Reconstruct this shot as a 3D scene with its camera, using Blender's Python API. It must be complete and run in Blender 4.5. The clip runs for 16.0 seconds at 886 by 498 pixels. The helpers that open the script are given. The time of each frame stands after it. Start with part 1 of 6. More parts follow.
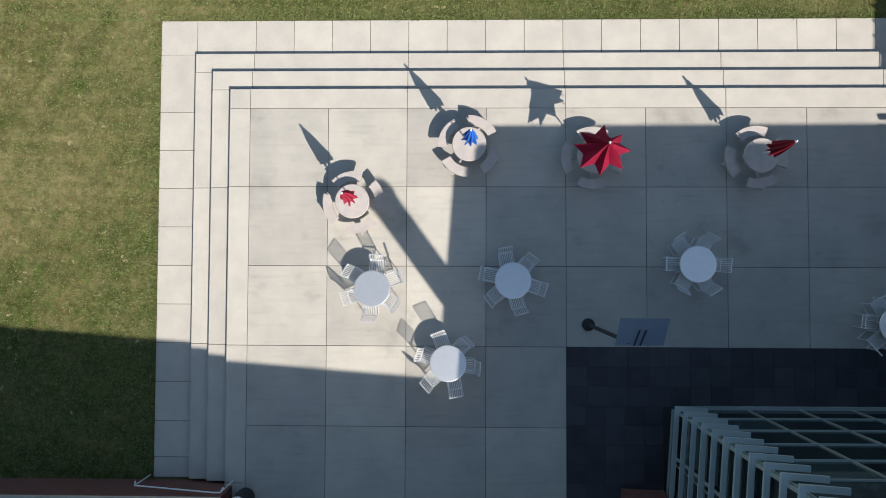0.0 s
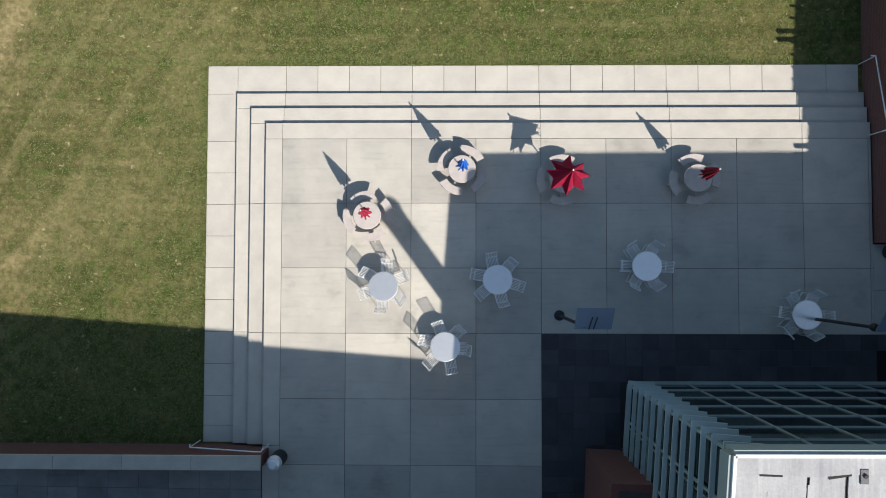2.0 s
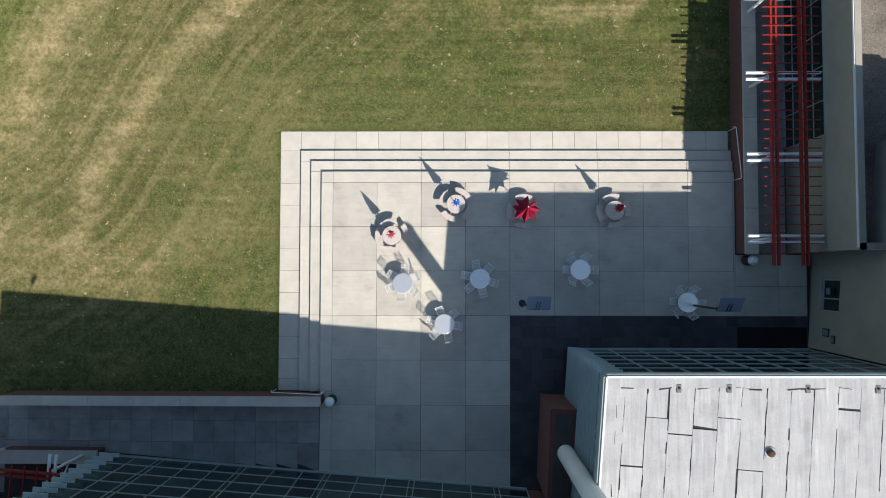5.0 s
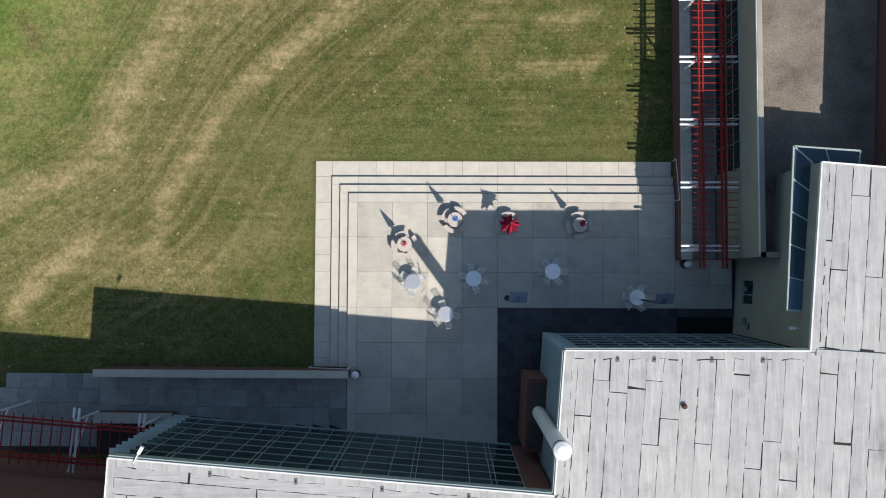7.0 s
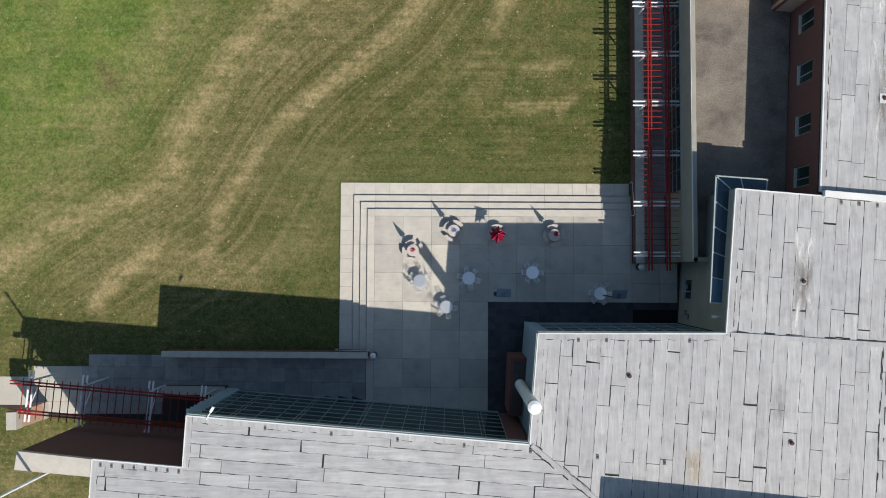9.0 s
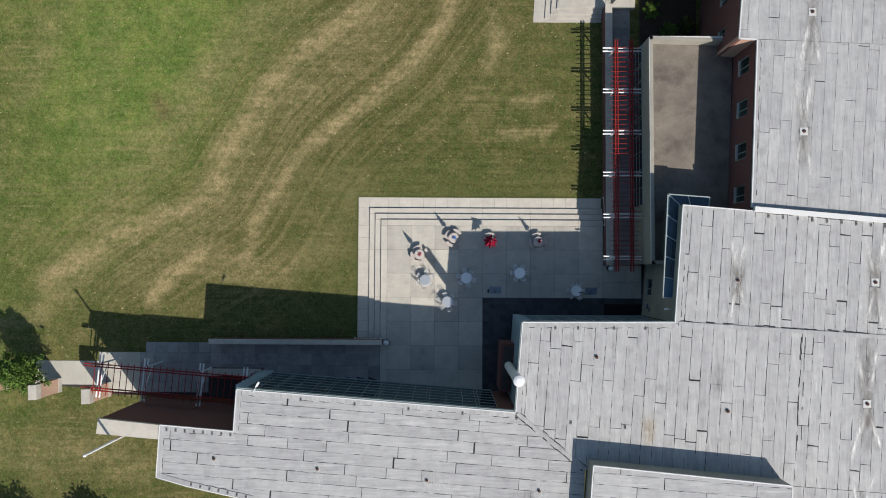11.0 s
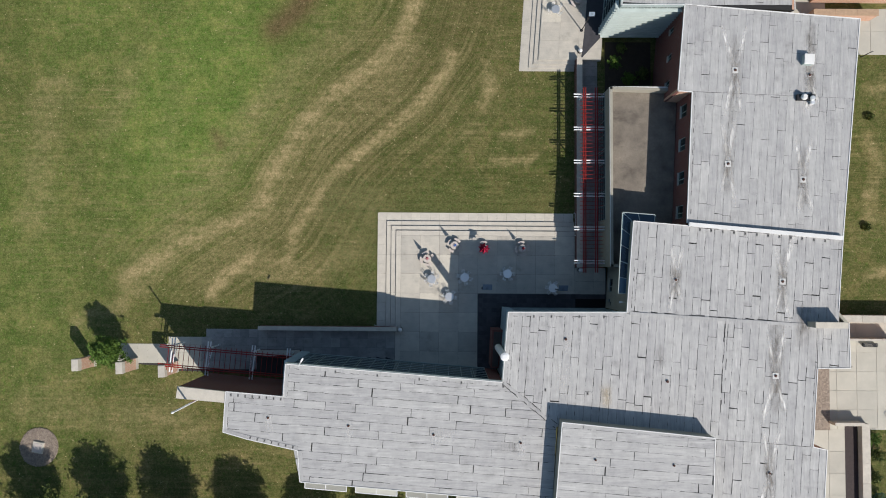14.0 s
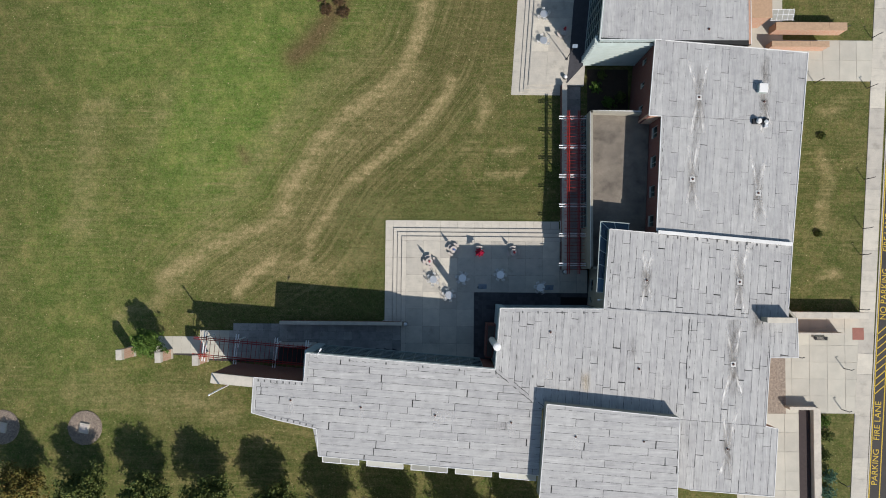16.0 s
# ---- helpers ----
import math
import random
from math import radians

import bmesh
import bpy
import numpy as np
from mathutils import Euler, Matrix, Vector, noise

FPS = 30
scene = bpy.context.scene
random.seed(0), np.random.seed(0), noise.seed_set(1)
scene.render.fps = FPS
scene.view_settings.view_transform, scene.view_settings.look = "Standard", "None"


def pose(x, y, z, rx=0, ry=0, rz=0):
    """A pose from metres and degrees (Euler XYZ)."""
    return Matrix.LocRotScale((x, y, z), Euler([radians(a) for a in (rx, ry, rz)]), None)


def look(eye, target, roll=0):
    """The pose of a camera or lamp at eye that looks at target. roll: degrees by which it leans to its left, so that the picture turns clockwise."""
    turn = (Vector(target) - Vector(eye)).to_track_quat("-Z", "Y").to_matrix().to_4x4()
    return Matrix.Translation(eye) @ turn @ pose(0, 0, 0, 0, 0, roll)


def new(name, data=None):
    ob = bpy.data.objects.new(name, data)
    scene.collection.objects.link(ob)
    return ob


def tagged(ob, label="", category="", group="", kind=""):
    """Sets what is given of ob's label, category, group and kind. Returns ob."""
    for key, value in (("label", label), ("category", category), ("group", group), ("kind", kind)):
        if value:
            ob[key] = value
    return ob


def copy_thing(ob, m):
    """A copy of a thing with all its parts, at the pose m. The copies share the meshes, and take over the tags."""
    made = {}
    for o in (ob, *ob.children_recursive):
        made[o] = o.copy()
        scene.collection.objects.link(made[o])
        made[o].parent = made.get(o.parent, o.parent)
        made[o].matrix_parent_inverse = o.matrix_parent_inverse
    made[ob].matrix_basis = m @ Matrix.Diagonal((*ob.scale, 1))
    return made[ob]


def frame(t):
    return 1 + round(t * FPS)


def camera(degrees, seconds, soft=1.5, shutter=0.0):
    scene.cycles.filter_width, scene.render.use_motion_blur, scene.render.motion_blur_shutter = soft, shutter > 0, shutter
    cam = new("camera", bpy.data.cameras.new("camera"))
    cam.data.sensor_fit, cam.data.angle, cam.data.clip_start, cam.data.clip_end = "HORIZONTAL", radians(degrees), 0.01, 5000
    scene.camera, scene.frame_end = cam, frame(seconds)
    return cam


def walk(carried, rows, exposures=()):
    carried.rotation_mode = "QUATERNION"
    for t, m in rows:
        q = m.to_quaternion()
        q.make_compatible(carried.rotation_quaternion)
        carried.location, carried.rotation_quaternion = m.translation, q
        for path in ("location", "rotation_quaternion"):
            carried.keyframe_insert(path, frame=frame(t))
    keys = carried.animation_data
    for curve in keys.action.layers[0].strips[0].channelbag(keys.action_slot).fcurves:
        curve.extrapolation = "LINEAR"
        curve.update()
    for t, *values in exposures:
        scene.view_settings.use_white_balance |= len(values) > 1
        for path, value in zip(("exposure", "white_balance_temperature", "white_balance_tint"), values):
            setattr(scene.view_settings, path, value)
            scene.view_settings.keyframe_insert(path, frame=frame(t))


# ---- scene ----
cam = camera(73.4, 16.0, soft=1.0)
PATH = [
    (0.0, -3.340, 2.353, 17.895, 1.809, 1.129, 0.212),
    (0.5, -3.352, 2.367, 18.603, 1.818, 1.021, 0.182),
    (1.0, -3.368, 2.385, 19.575, 1.831, 0.922, 0.153),
    (1.5, -3.353, 2.379, 20.679, 1.842, 0.832, 0.128),
    (2.0, -3.323, 2.392, 21.911, 1.854, 0.760, 0.101),
    (2.5, -3.305, 2.441, 23.336, 1.862, 0.715, 0.076),
    (3.0, -3.302, 2.464, 24.866, 1.864, 0.690, 0.061),
    (3.5, -3.291, 2.497, 26.587, 1.870, 0.670, 0.059),
    (4.0, -3.269, 2.509, 28.369, 1.879, 0.656, 0.070),
    (6.5, -3.248, 2.572, 38.353, 1.932, 0.631, 0.204),
    (7.0, -3.284, 2.613, 40.619, 1.937, 0.621, 0.249),
    (7.5, -3.307, 2.632, 42.980, 1.943, 0.593, 0.280),
    (8.0, -3.332, 2.655, 45.386, 1.954, 0.551, 0.299),
    (8.5, -3.362, 2.692, 47.763, 1.974, 0.497, 0.312),
    (9.0, -3.418, 2.686, 50.186, 1.989, 0.447, 0.321),
    (11.5, -3.787, 2.683, 62.118, 2.108, 0.232, 0.339),
    (12.0, -3.869, 2.698, 64.533, 2.126, 0.203, 0.351),
    (12.5, -3.935, 2.727, 66.910, 2.137, 0.180, 0.368),
    (13.0, -4.027, 2.736, 69.363, 2.126, 0.175, 0.392),
    (13.5, -4.091, 2.756, 71.818, 2.111, 0.168, 0.416),
    (14.0, -4.125, 2.794, 74.184, 2.098, 0.164, 0.441),
    (14.5, -4.164, 2.847, 76.536, 2.097, 0.161, 0.466),
    (15.0, -4.188, 2.889, 78.895, 2.098, 0.146, 0.490),
    (15.5, -4.215, 2.930, 81.273, 2.108, 0.121, 0.512),
    (16.0, -4.250, 2.953, 83.715, 2.114, 0.097, 0.529),
]
walk(cam, [(t, pose(x, y, z, rx, ry, rz)) for t, x, y, z, rx, ry, rz in PATH],
     exposures=[(0.0, 0.6), (2.0, 0.63), (4.2, 0.72), (7.0, 0.55), (9.0, 0.38), (12.5, 0.27), (16.0, 0.28)])

# ---- light ----
SUN = Vector((0.70, -0.952, 1.0)).normalized()
world = bpy.data.worlds.new("sky")
scene.world = world
world.use_nodes = True
wn = world.node_tree.nodes
sky = wn.new("ShaderNodeTexSky")
sky.sky_type = "NISHITA"
sky.sun_disc = False
sky.sun_elevation = math.asin(SUN.z)
sky.sun_rotation = math.atan2(SUN.x, SUN.y)
sky.altitude = 100
wn["Background"].inputs["Strength"].default_value = 0.086
haze = wn.new("ShaderNodeMix")
haze.data_type, haze.blend_type = "RGBA", "MULTIPLY"
haze.inputs[0].default_value = 1.0
haze.inputs[7].default_value = (0.93, 1.01, 0.985, 1)
world.node_tree.links.new(sky.outputs[0], haze.inputs[6])
world.node_tree.links.new(haze.outputs[2], wn["Background"].inputs["Color"])
sun_data = bpy.data.lights.new("sun", "SUN")
sun_data.energy = 4.3
sun_data.angle = radians(0.55)
sun_data.color = (1.0, 0.935, 0.865)
sun = new("sun", sun_data)
sun.matrix_world = look(SUN * 100, (0, 0, 0))


# ---- materials ----
def material(name, col, col2=None, rough=0.8, metal=0.0, grain=40.0, stain=0.6, bump=0.15, vary=0.0, spec=0.3, dark=0.75, extra=None):
    """A worn surface: two colours mixed by broad stains, fine grain on top, relief from the grain; vary shifts each object's tone."""
    m = bpy.data.materials.new(name)
    m.use_nodes = True
    n, l = m.node_tree.nodes, m.node_tree.links
    b = n["Principled BSDF"]
    b.inputs["Roughness"].default_value = rough
    b.inputs["Metallic"].default_value = metal
    b.inputs["Specular IOR Level"].default_value = spec
    co = n.new("ShaderNodeNewGeometry").outputs["Position"]
    def noise_tex(scale, detail=4, off=0.0):
        t = n.new("ShaderNodeTexNoise")
        t.inputs["Scale"].default_value = scale
        t.inputs["Detail"].default_value = detail
        t.inputs["Roughness"].default_value = 0.6
        l.new(co, t.inputs["Vector"])
        return t.outputs["Fac"]
    def ramp(src, a, c):
        r = n.new("ShaderNodeMapRange")
        r.inputs["From Min"].default_value, r.inputs["From Max"].default_value = a, c
        l.new(src, r.inputs["Value"])
        return r.outputs["Result"]
    def mix(f, a, c, kind="MIX"):
        x = n.new("ShaderNodeMix")
        x.data_type, x.blend_type = "RGBA", kind
        for s, v in ((x.inputs["Factor"], f), (x.inputs["A"], a), (x.inputs["B"], c)):
            if isinstance(v, bpy.types.NodeSocket):
                l.new(v, s)
            else:
                s.default_value = v if isinstance(v, (int, float)) else (*v, 1.0)
        return x.outputs["Result"]
    col2 = col2 or tuple(c * 0.8 for c in col)
    big = noise_tex(stain, 5)
    fine = noise_tex(grain, 3)
    c = mix(ramp(big, 0.35, 0.68), col, col2)
    c = mix(ramp(fine, 0.3, 0.75), c, (dark, dark, dark), "MULTIPLY")
    if vary:
        info = n.new("ShaderNodeObjectInfo")
        c = mix(ramp(info.outputs["Random"], 0.0, 1.0), c, mix(1.0, c, (1 - vary, 1 - vary, 1 - vary * 0.9), "MULTIPLY"))
    if extra:
        c = extra(n, l, c, mix, ramp, noise_tex, co)
    l.new(c, b.inputs["Base Color"])
    if bump:
        bp = n.new("ShaderNodeBump")
        bp.inputs["Strength"].default_value = bump
        bp.inputs["Distance"].default_value = 0.02
        l.new(fine, bp.inputs["Height"])
        l.new(bp.outputs[0], b.inputs["Normal"])
    return m


def lawn_extra(n, l, c, mix, ramp, noise_tex, co):
    """Dry tan grass where the sheet's own 'dry' value is high, lusher green where 'lush' is."""
    def attribute(name):
        a = n.new("ShaderNodeAttribute")
        a.attribute_name = name
        return a.outputs["Fac"]
    def math_node(op, a, b):
        x = n.new("ShaderNodeMath")
        x.operation = op
        for s, v in zip(x.inputs, (a, b)):
            if isinstance(v, bpy.types.NodeSocket):
                l.new(v, s)
            else:
                s.default_value = v
        return x.outputs[0]
    def drawn(scale, turn, size):
        mp = n.new("ShaderNodeMapping")
        mp.inputs["Scale"].default_value = scale
        mp.inputs["Rotation"].default_value = (0, 0, turn)
        l.new(co, mp.inputs["Vector"])
        t = n.new("ShaderNodeTexNoise")
        t.inputs["Scale"].default_value, t.inputs["Detail"].default_value = size, 5
        l.new(mp.outputs[0], t.inputs["Vector"])
        return t.outputs["Fac"]
    def swept(across, along, size):
        """Fine lines that follow the sheet's own 'across' and 'along' lengths."""
        cx = n.new("ShaderNodeCombineXYZ")
        l.new(math_node("MULTIPLY", attribute("across"), across), cx.inputs[0])
        l.new(math_node("MULTIPLY", attribute("along"), along), cx.inputs[1])
        t = n.new("ShaderNodeTexNoise")
        t.inputs["Scale"].default_value, t.inputs["Detail"].default_value = size, 4
        l.new(cx.outputs[0], t.inputs["Vector"])
        return t.outputs["Fac"]
    blotch = math_node("MULTIPLY", math_node("ADD", noise_tex(1.1, 7), drawn((0.25, 1.6, 1), -0.9, 1.0)), 0.5)
    dry = math_node("MULTIPLY", attribute("dry"), math_node("ADD", math_node("MULTIPLY", blotch, 3.6), -0.95))
    c = mix(ramp(noise_tex(0.4, 8), 0.47, 0.72), c, (0.225, 0.18, 0.082))
    c = mix(ramp(attribute("worn"), 0.0, 1.0), c, (0.148, 0.124, 0.056))
    c = mix(ramp(attribute("lush"), 0.0, 1.0), c, mix(1.0, c, (1.22, 1.56, 1.12), "MULTIPLY"))
    c = mix(ramp(noise_tex(2.6, 7), 0.52, 0.66), c, mix(1.0, c, (0.74, 1.02, 0.66), "MULTIPLY"))
    c = mix(ramp(noise_tex(0.55, 6), 0.56, 0.74), c, mix(1.0, c, (0.84, 0.95, 0.8), "MULTIPLY"))
    lines = math_node("MULTIPLY", ramp(drawn((0.09, 1.0, 1), 0.02, 3.2), 0.52, 1.0), ramp(noise_tex(0.11, 3), 0.46, 0.64))
    c = mix(lines, c, (0.30, 0.235, 0.12))
    slant = math_node("MULTIPLY", ramp(drawn((0.07, 1.0, 1), -0.95, 2.8), 0.5, 0.86), ramp(noise_tex(0.09, 3), 0.45, 0.62))
    c = mix(slant, c, (0.32, 0.25, 0.13))
    sweep = attribute("sweep")
    c = mix(math_node("MULTIPLY", ramp(swept(1.6, 0.05, 1.0), 0.48, 0.60), math_node("MULTIPLY", sweep, 0.40)), c, (0.33, 0.26, 0.135))
    c = mix(math_node("MULTIPLY", ramp(swept(2.6, 0.09, 1.3), 0.50, 0.60), math_node("MULTIPLY", sweep, 0.45)), c, (0.60, 0.66, 0.55), "MULTIPLY")
    c = mix(math_node("MULTIPLY", ramp(dry, 0.12, 0.9), ramp(swept(1.1, 0.2, 1.2), 0.08, 0.46)), c, (0.43, 0.325, 0.18))
    rows = math_node("MULTIPLY", ramp(drawn((0.03, 1.0, 1), 0.015, 3.6), 0.48, 0.60), math_node("MULTIPLY", attribute("rows"), 0.5))
    c = mix(rows, c, (0.62, 0.66, 0.58), "MULTIPLY")
    c = mix(ramp(attribute("brown"), 0.0, 1.0), c, (0.15, 0.10, 0.055))
    c = mix(ramp(noise_tex(1.7, 9), 0.38, 0.62), c, (0.74, 0.80, 0.72), "MULTIPLY")
    c = mix(ramp(noise_tex(5.5, 9), 0.40, 0.60), c, (0.62, 0.66, 0.58), "MULTIPLY")
    c = mix(ramp(noise_tex(9.0, 8), 0.58, 0.85), c, (0.36, 0.32, 0.18))
    return mix(ramp(noise_tex(3.3, 10), 0.64, 0.72), c, (0.42, 0.35, 0.20))


def streaks(along):
  """Long faint streaks down a painted membrane, and a few rusty stains."""
  def rust_extra(n, l, c, mix, ramp, noise_tex, co):
    sep = n.new("ShaderNodeMapping")
    sep.inputs["Scale"].default_value = along
    l.new(co, sep.inputs["Vector"])
    t = n.new("ShaderNodeTexNoise")
    t.inputs["Scale"].default_value, t.inputs["Detail"].default_value = 2.2, 5
    l.new(sep.outputs[0], t.inputs["Vector"])
    def line_tex(size, detail):
        x = n.new("ShaderNodeTexNoise")
        x.inputs["Scale"].default_value, x.inputs["Detail"].default_value = size, detail
        l.new(sep.outputs[0], x.inputs["Vector"])
        return x.outputs["Fac"]
    c = mix(ramp(t.outputs["Fac"], 0.42, 0.75), c, (0.84, 0.845, 0.86), "MULTIPLY")
    c = mix(ramp(line_tex(5.5, 3), 0.50, 0.72), c, (0.86, 0.865, 0.87), "MULTIPLY")
    c = mix(ramp(line_tex(4.1, 4), 0.58, 0.66), c, (1.14, 1.14, 1.14), "MULTIPLY")
    c = mix(ramp(noise_tex(0.9, 7), 0.55, 0.75), c, (0.8, 0.8, 0.79), "MULTIPLY")
    c = mix(ramp(noise_tex(6.0, 8), 0.66, 0.74), c, (0.62, 0.62, 0.62), "MULTIPLY")
    return c
  return rust_extra


def smudge_extra(n, l, c, mix, ramp, noise_tex, co):
    """Dull drips, scuffs and damp blotches on paving."""
    c = mix(ramp(noise_tex(2.2, 8), 0.58, 0.80), c, (0.84, 0.84, 0.83), "MULTIPLY")
    c = mix(ramp(noise_tex(0.45, 9), 0.58, 0.72), c, (0.82, 0.82, 0.80), "MULTIPLY")
    mp = n.new("ShaderNodeMapping")
    mp.inputs["Scale"].default_value = (0.5, 5.0, 1.0)
    l.new(co, mp.inputs["Vector"])
    t = n.new("ShaderNodeTexNoise")
    t.inputs["Scale"].default_value, t.inputs["Detail"].default_value = 1.4, 6
    l.new(mp.outputs[0], t.inputs["Vector"])
    return mix(ramp(t.outputs["Fac"], 0.52, 0.72), c, (0.91, 0.91, 0.91), "MULTIPLY")


CONCRETE = material("pale_concrete", (0.63, 0.59, 0.505), (0.53, 0.50, 0.435), grain=55, stain=0.9, vary=0.24, dark=0.80, extra=smudge_extra)
STEP = material("step_concrete", (0.60, 0.56, 0.485), (0.52, 0.485, 0.425), grain=55, stain=1.4, vary=0.08, dark=0.84)
# Walk concrete with the shade beside the buildings darkened into its colour.
WALK_SHADED = material("shaded_walk_concrete", (0.40, 0.39, 0.37), (0.30, 0.295, 0.28), grain=50, stain=1.1, vary=0.3, dark=0.78, extra=smudge_extra)
PLAZA = material("plaza_concrete", (0.53, 0.505, 0.435), (0.46, 0.44, 0.38), grain=40, stain=0.5, vary=0.1, dark=0.85)
JOINT = material("dark_joint", (0.055, 0.05, 0.047), grain=60, dark=0.6)
PAVER = material("slate_paver", (0.084, 0.084, 0.093), (0.062, 0.062, 0.070), rough=0.6, grain=60, stain=1.5, vary=0.35, dark=0.75)
LAWN = material("lawn", (0.184, 0.174, 0.069), (0.142, 0.155, 0.053), rough=0.95, grain=30, stain=0.28, bump=1.0, dark=0.5, spec=0.05, extra=lawn_extra)
BLADE = material("grass_blade", (0.17, 0.20, 0.06), (0.13, 0.165, 0.045), rough=0.9, grain=9, stain=2.0, dark=0.6, bump=0.0)
ROOFING = dict(rough=0.7, grain=18, stain=1.1, vary=0.12, dark=0.84, bump=0.2)
MEMBRANE = material("white_roof_membrane", (0.485, 0.482, 0.474), (0.412, 0.41, 0.405), extra=streaks((1.6, 0.12, 1.0)), **ROOFING)
MEMBRANE_X = material("white_roof_membrane_across", (0.485, 0.482, 0.474), (0.412, 0.41, 0.405), extra=streaks((0.12, 1.6, 1.0)), **ROOFING)
PATCH = material("roof_patch", (0.60, 0.60, 0.59), (0.50, 0.50, 0.49), rough=0.6, grain=12, stain=2.5, dark=0.8)
GAP = material("black_roof_seam", (0.03, 0.03, 0.03), grain=30)
COPING = material("white_metal_coping", (0.72, 0.72, 0.71), (0.62, 0.62, 0.61), rough=0.45, grain=30, dark=0.95, bump=0.02)
BEIGE = material("beige_concrete_panel", (0.36, 0.34, 0.285), (0.30, 0.285, 0.24), grain=35, stain=0.7, dark=0.85)
CAP = material("concrete_coping", (0.58, 0.54, 0.465), (0.49, 0.455, 0.395), grain=45, stain=1.6, vary=0.12, dark=0.82)
FRAME = material("pale_green_metal", (0.36, 0.42, 0.41), (0.31, 0.365, 0.355), rough=0.4, grain=20, dark=0.94, bump=0.02)
LOUVER = material("pale_louver_metal", (0.50, 0.57, 0.55), (0.43, 0.495, 0.475), rough=0.4, grain=20, dark=0.94, bump=0.02)
WHITE = material("white_painted_steel", (0.78, 0.79, 0.80), (0.7, 0.71, 0.72), rough=0.4, grain=25, dark=0.93, bump=0.02)
RED = material("red_painted_steel", (0.32, 0.026, 0.02), (0.25, 0.022, 0.018), rough=0.5, grain=25, stain=2.0, dark=0.8, bump=0.03)
SLAT = material("dull_steel_wire", (0.90, 0.91, 0.91), (0.80, 0.81, 0.81), rough=0.35, metal=0.4, grain=60, stain=4, dark=0.85, bump=0.02)
STEEL = material("brushed_steel", (0.88, 0.89, 0.90), (0.78, 0.79, 0.80), rough=0.3, metal=0.5, grain=60, stain=4, dark=0.9, bump=0.02)
TABLETOP = material("perforated_steel", (0.94, 0.94, 0.92), (0.89, 0.895, 0.88), rough=0.3, metal=0.75, grain=90, stain=6, dark=0.9, bump=0.05)
STONE = material("cast_stone", (0.56, 0.50, 0.46), (0.48, 0.43, 0.40), grain=70, stain=5, dark=0.8, bump=0.1)
DARK = material("dark_metal", (0.035, 0.036, 0.04), rough=0.5, grain=30)
GRAVEL = material("roof_gravel", (0.30, 0.262, 0.215), (0.17, 0.148, 0.125), grain=13, stain=0.45, dark=0.42, bump=0.9, extra=smudge_extra)
GRIT = material("river_stones", (0.42, 0.345, 0.28), (0.26, 0.21, 0.17), grain=9, stain=3, dark=0.35, bump=1.0)
ASPHALT = material("asphalt", (0.06, 0.055, 0.052), (0.045, 0.042, 0.04), grain=50, stain=0.5, dark=0.75)
YELLOW = material("yellow_road_paint", (0.62, 0.43, 0.05), (0.5, 0.36, 0.06), grain=20, stain=3, dark=0.75)
CLOTH_RED = material("crimson_canvas", (0.50, 0.02, 0.075), (0.42, 0.016, 0.06), rough=0.85, grain=40, stain=6, dark=0.8)
CLOTH_MAROON = material("maroon_canvas", (0.26, 0.012, 0.03), (0.2, 0.01, 0.02), rough=0.85, grain=40, stain=6, dark=0.8)
CLOTH_BLUE = material("blue_canvas", (0.025, 0.16, 0.60), (0.02, 0.12, 0.48), rough=0.85, grain=40, stain=6, dark=0.8)
CLOTH_ROSE = material("faded_red_canvas", (0.42, 0.025, 0.065), (0.35, 0.02, 0.05), rough=0.85, grain=40, stain=6, dark=0.8)
BARK = material("bark", (0.11, 0.085, 0.06), grain=14, stain=4, dark=0.5, bump=0.6)
SOIL = material("mulch", (0.07, 0.052, 0.038), (0.05, 0.038, 0.028), grain=16, stain=2, dark=0.45, bump=0.8)
BLIND = material("pale_interior", (0.30, 0.32, 0.31), grain=8, dark=0.8)
REFLECT = material("blue_grey_reflector", (0.17, 0.225, 0.29), (0.15, 0.20, 0.26), rough=0.65, metal=0.0, grain=30, dark=0.92, bump=0.0)
CURB_RED = material("red_brick_paving", (0.34, 0.15, 0.12), grain=16, dark=0.7)


def brick_material(name, a, b, mortar):
    m = bpy.data.materials.new(name)
    m.use_nodes = True
    n, l = m.node_tree.nodes, m.node_tree.links
    p = n["Principled BSDF"]
    p.inputs["Roughness"].default_value = 0.85
    geo = n.new("ShaderNodeNewGeometry")
    sx = n.new("ShaderNodeSeparateXYZ")
    l.new(geo.outputs["Position"], sx.inputs[0])
    add = n.new("ShaderNodeMath")
    l.new(sx.outputs[0], add.inputs[0])
    l.new(sx.outputs[1], add.inputs[1])
    cx = n.new("ShaderNodeCombineXYZ")
    l.new(add.outputs[0], cx.inputs[0])
    l.new(sx.outputs[2], cx.inputs[1])
    t = n.new("ShaderNodeTexBrick")
    t.inputs["Scale"].default_value = 1.0
    t.inputs["Brick Width"].default_value, t.inputs["Row Height"].default_value, t.inputs["Mortar Size"].default_value = 0.21, 0.075, 0.008
    t.inputs["Color1"].default_value, t.inputs["Color2"].default_value, t.inputs["Mortar"].default_value = (*a, 1), (*b, 1), (*mortar, 1)
    l.new(cx.outputs[0], t.inputs["Vector"])
    l.new(t.outputs["Color"], p.inputs["Base Color"])
    bp = n.new("ShaderNodeBump")
    bp.inputs["Strength"].default_value, bp.inputs["Distance"].default_value = 0.5, 0.01
    bp.invert = True
    l.new(t.outputs["Fac"], bp.inputs["Height"])
    l.new(bp.outputs[0], p.inputs["Normal"])
    return m


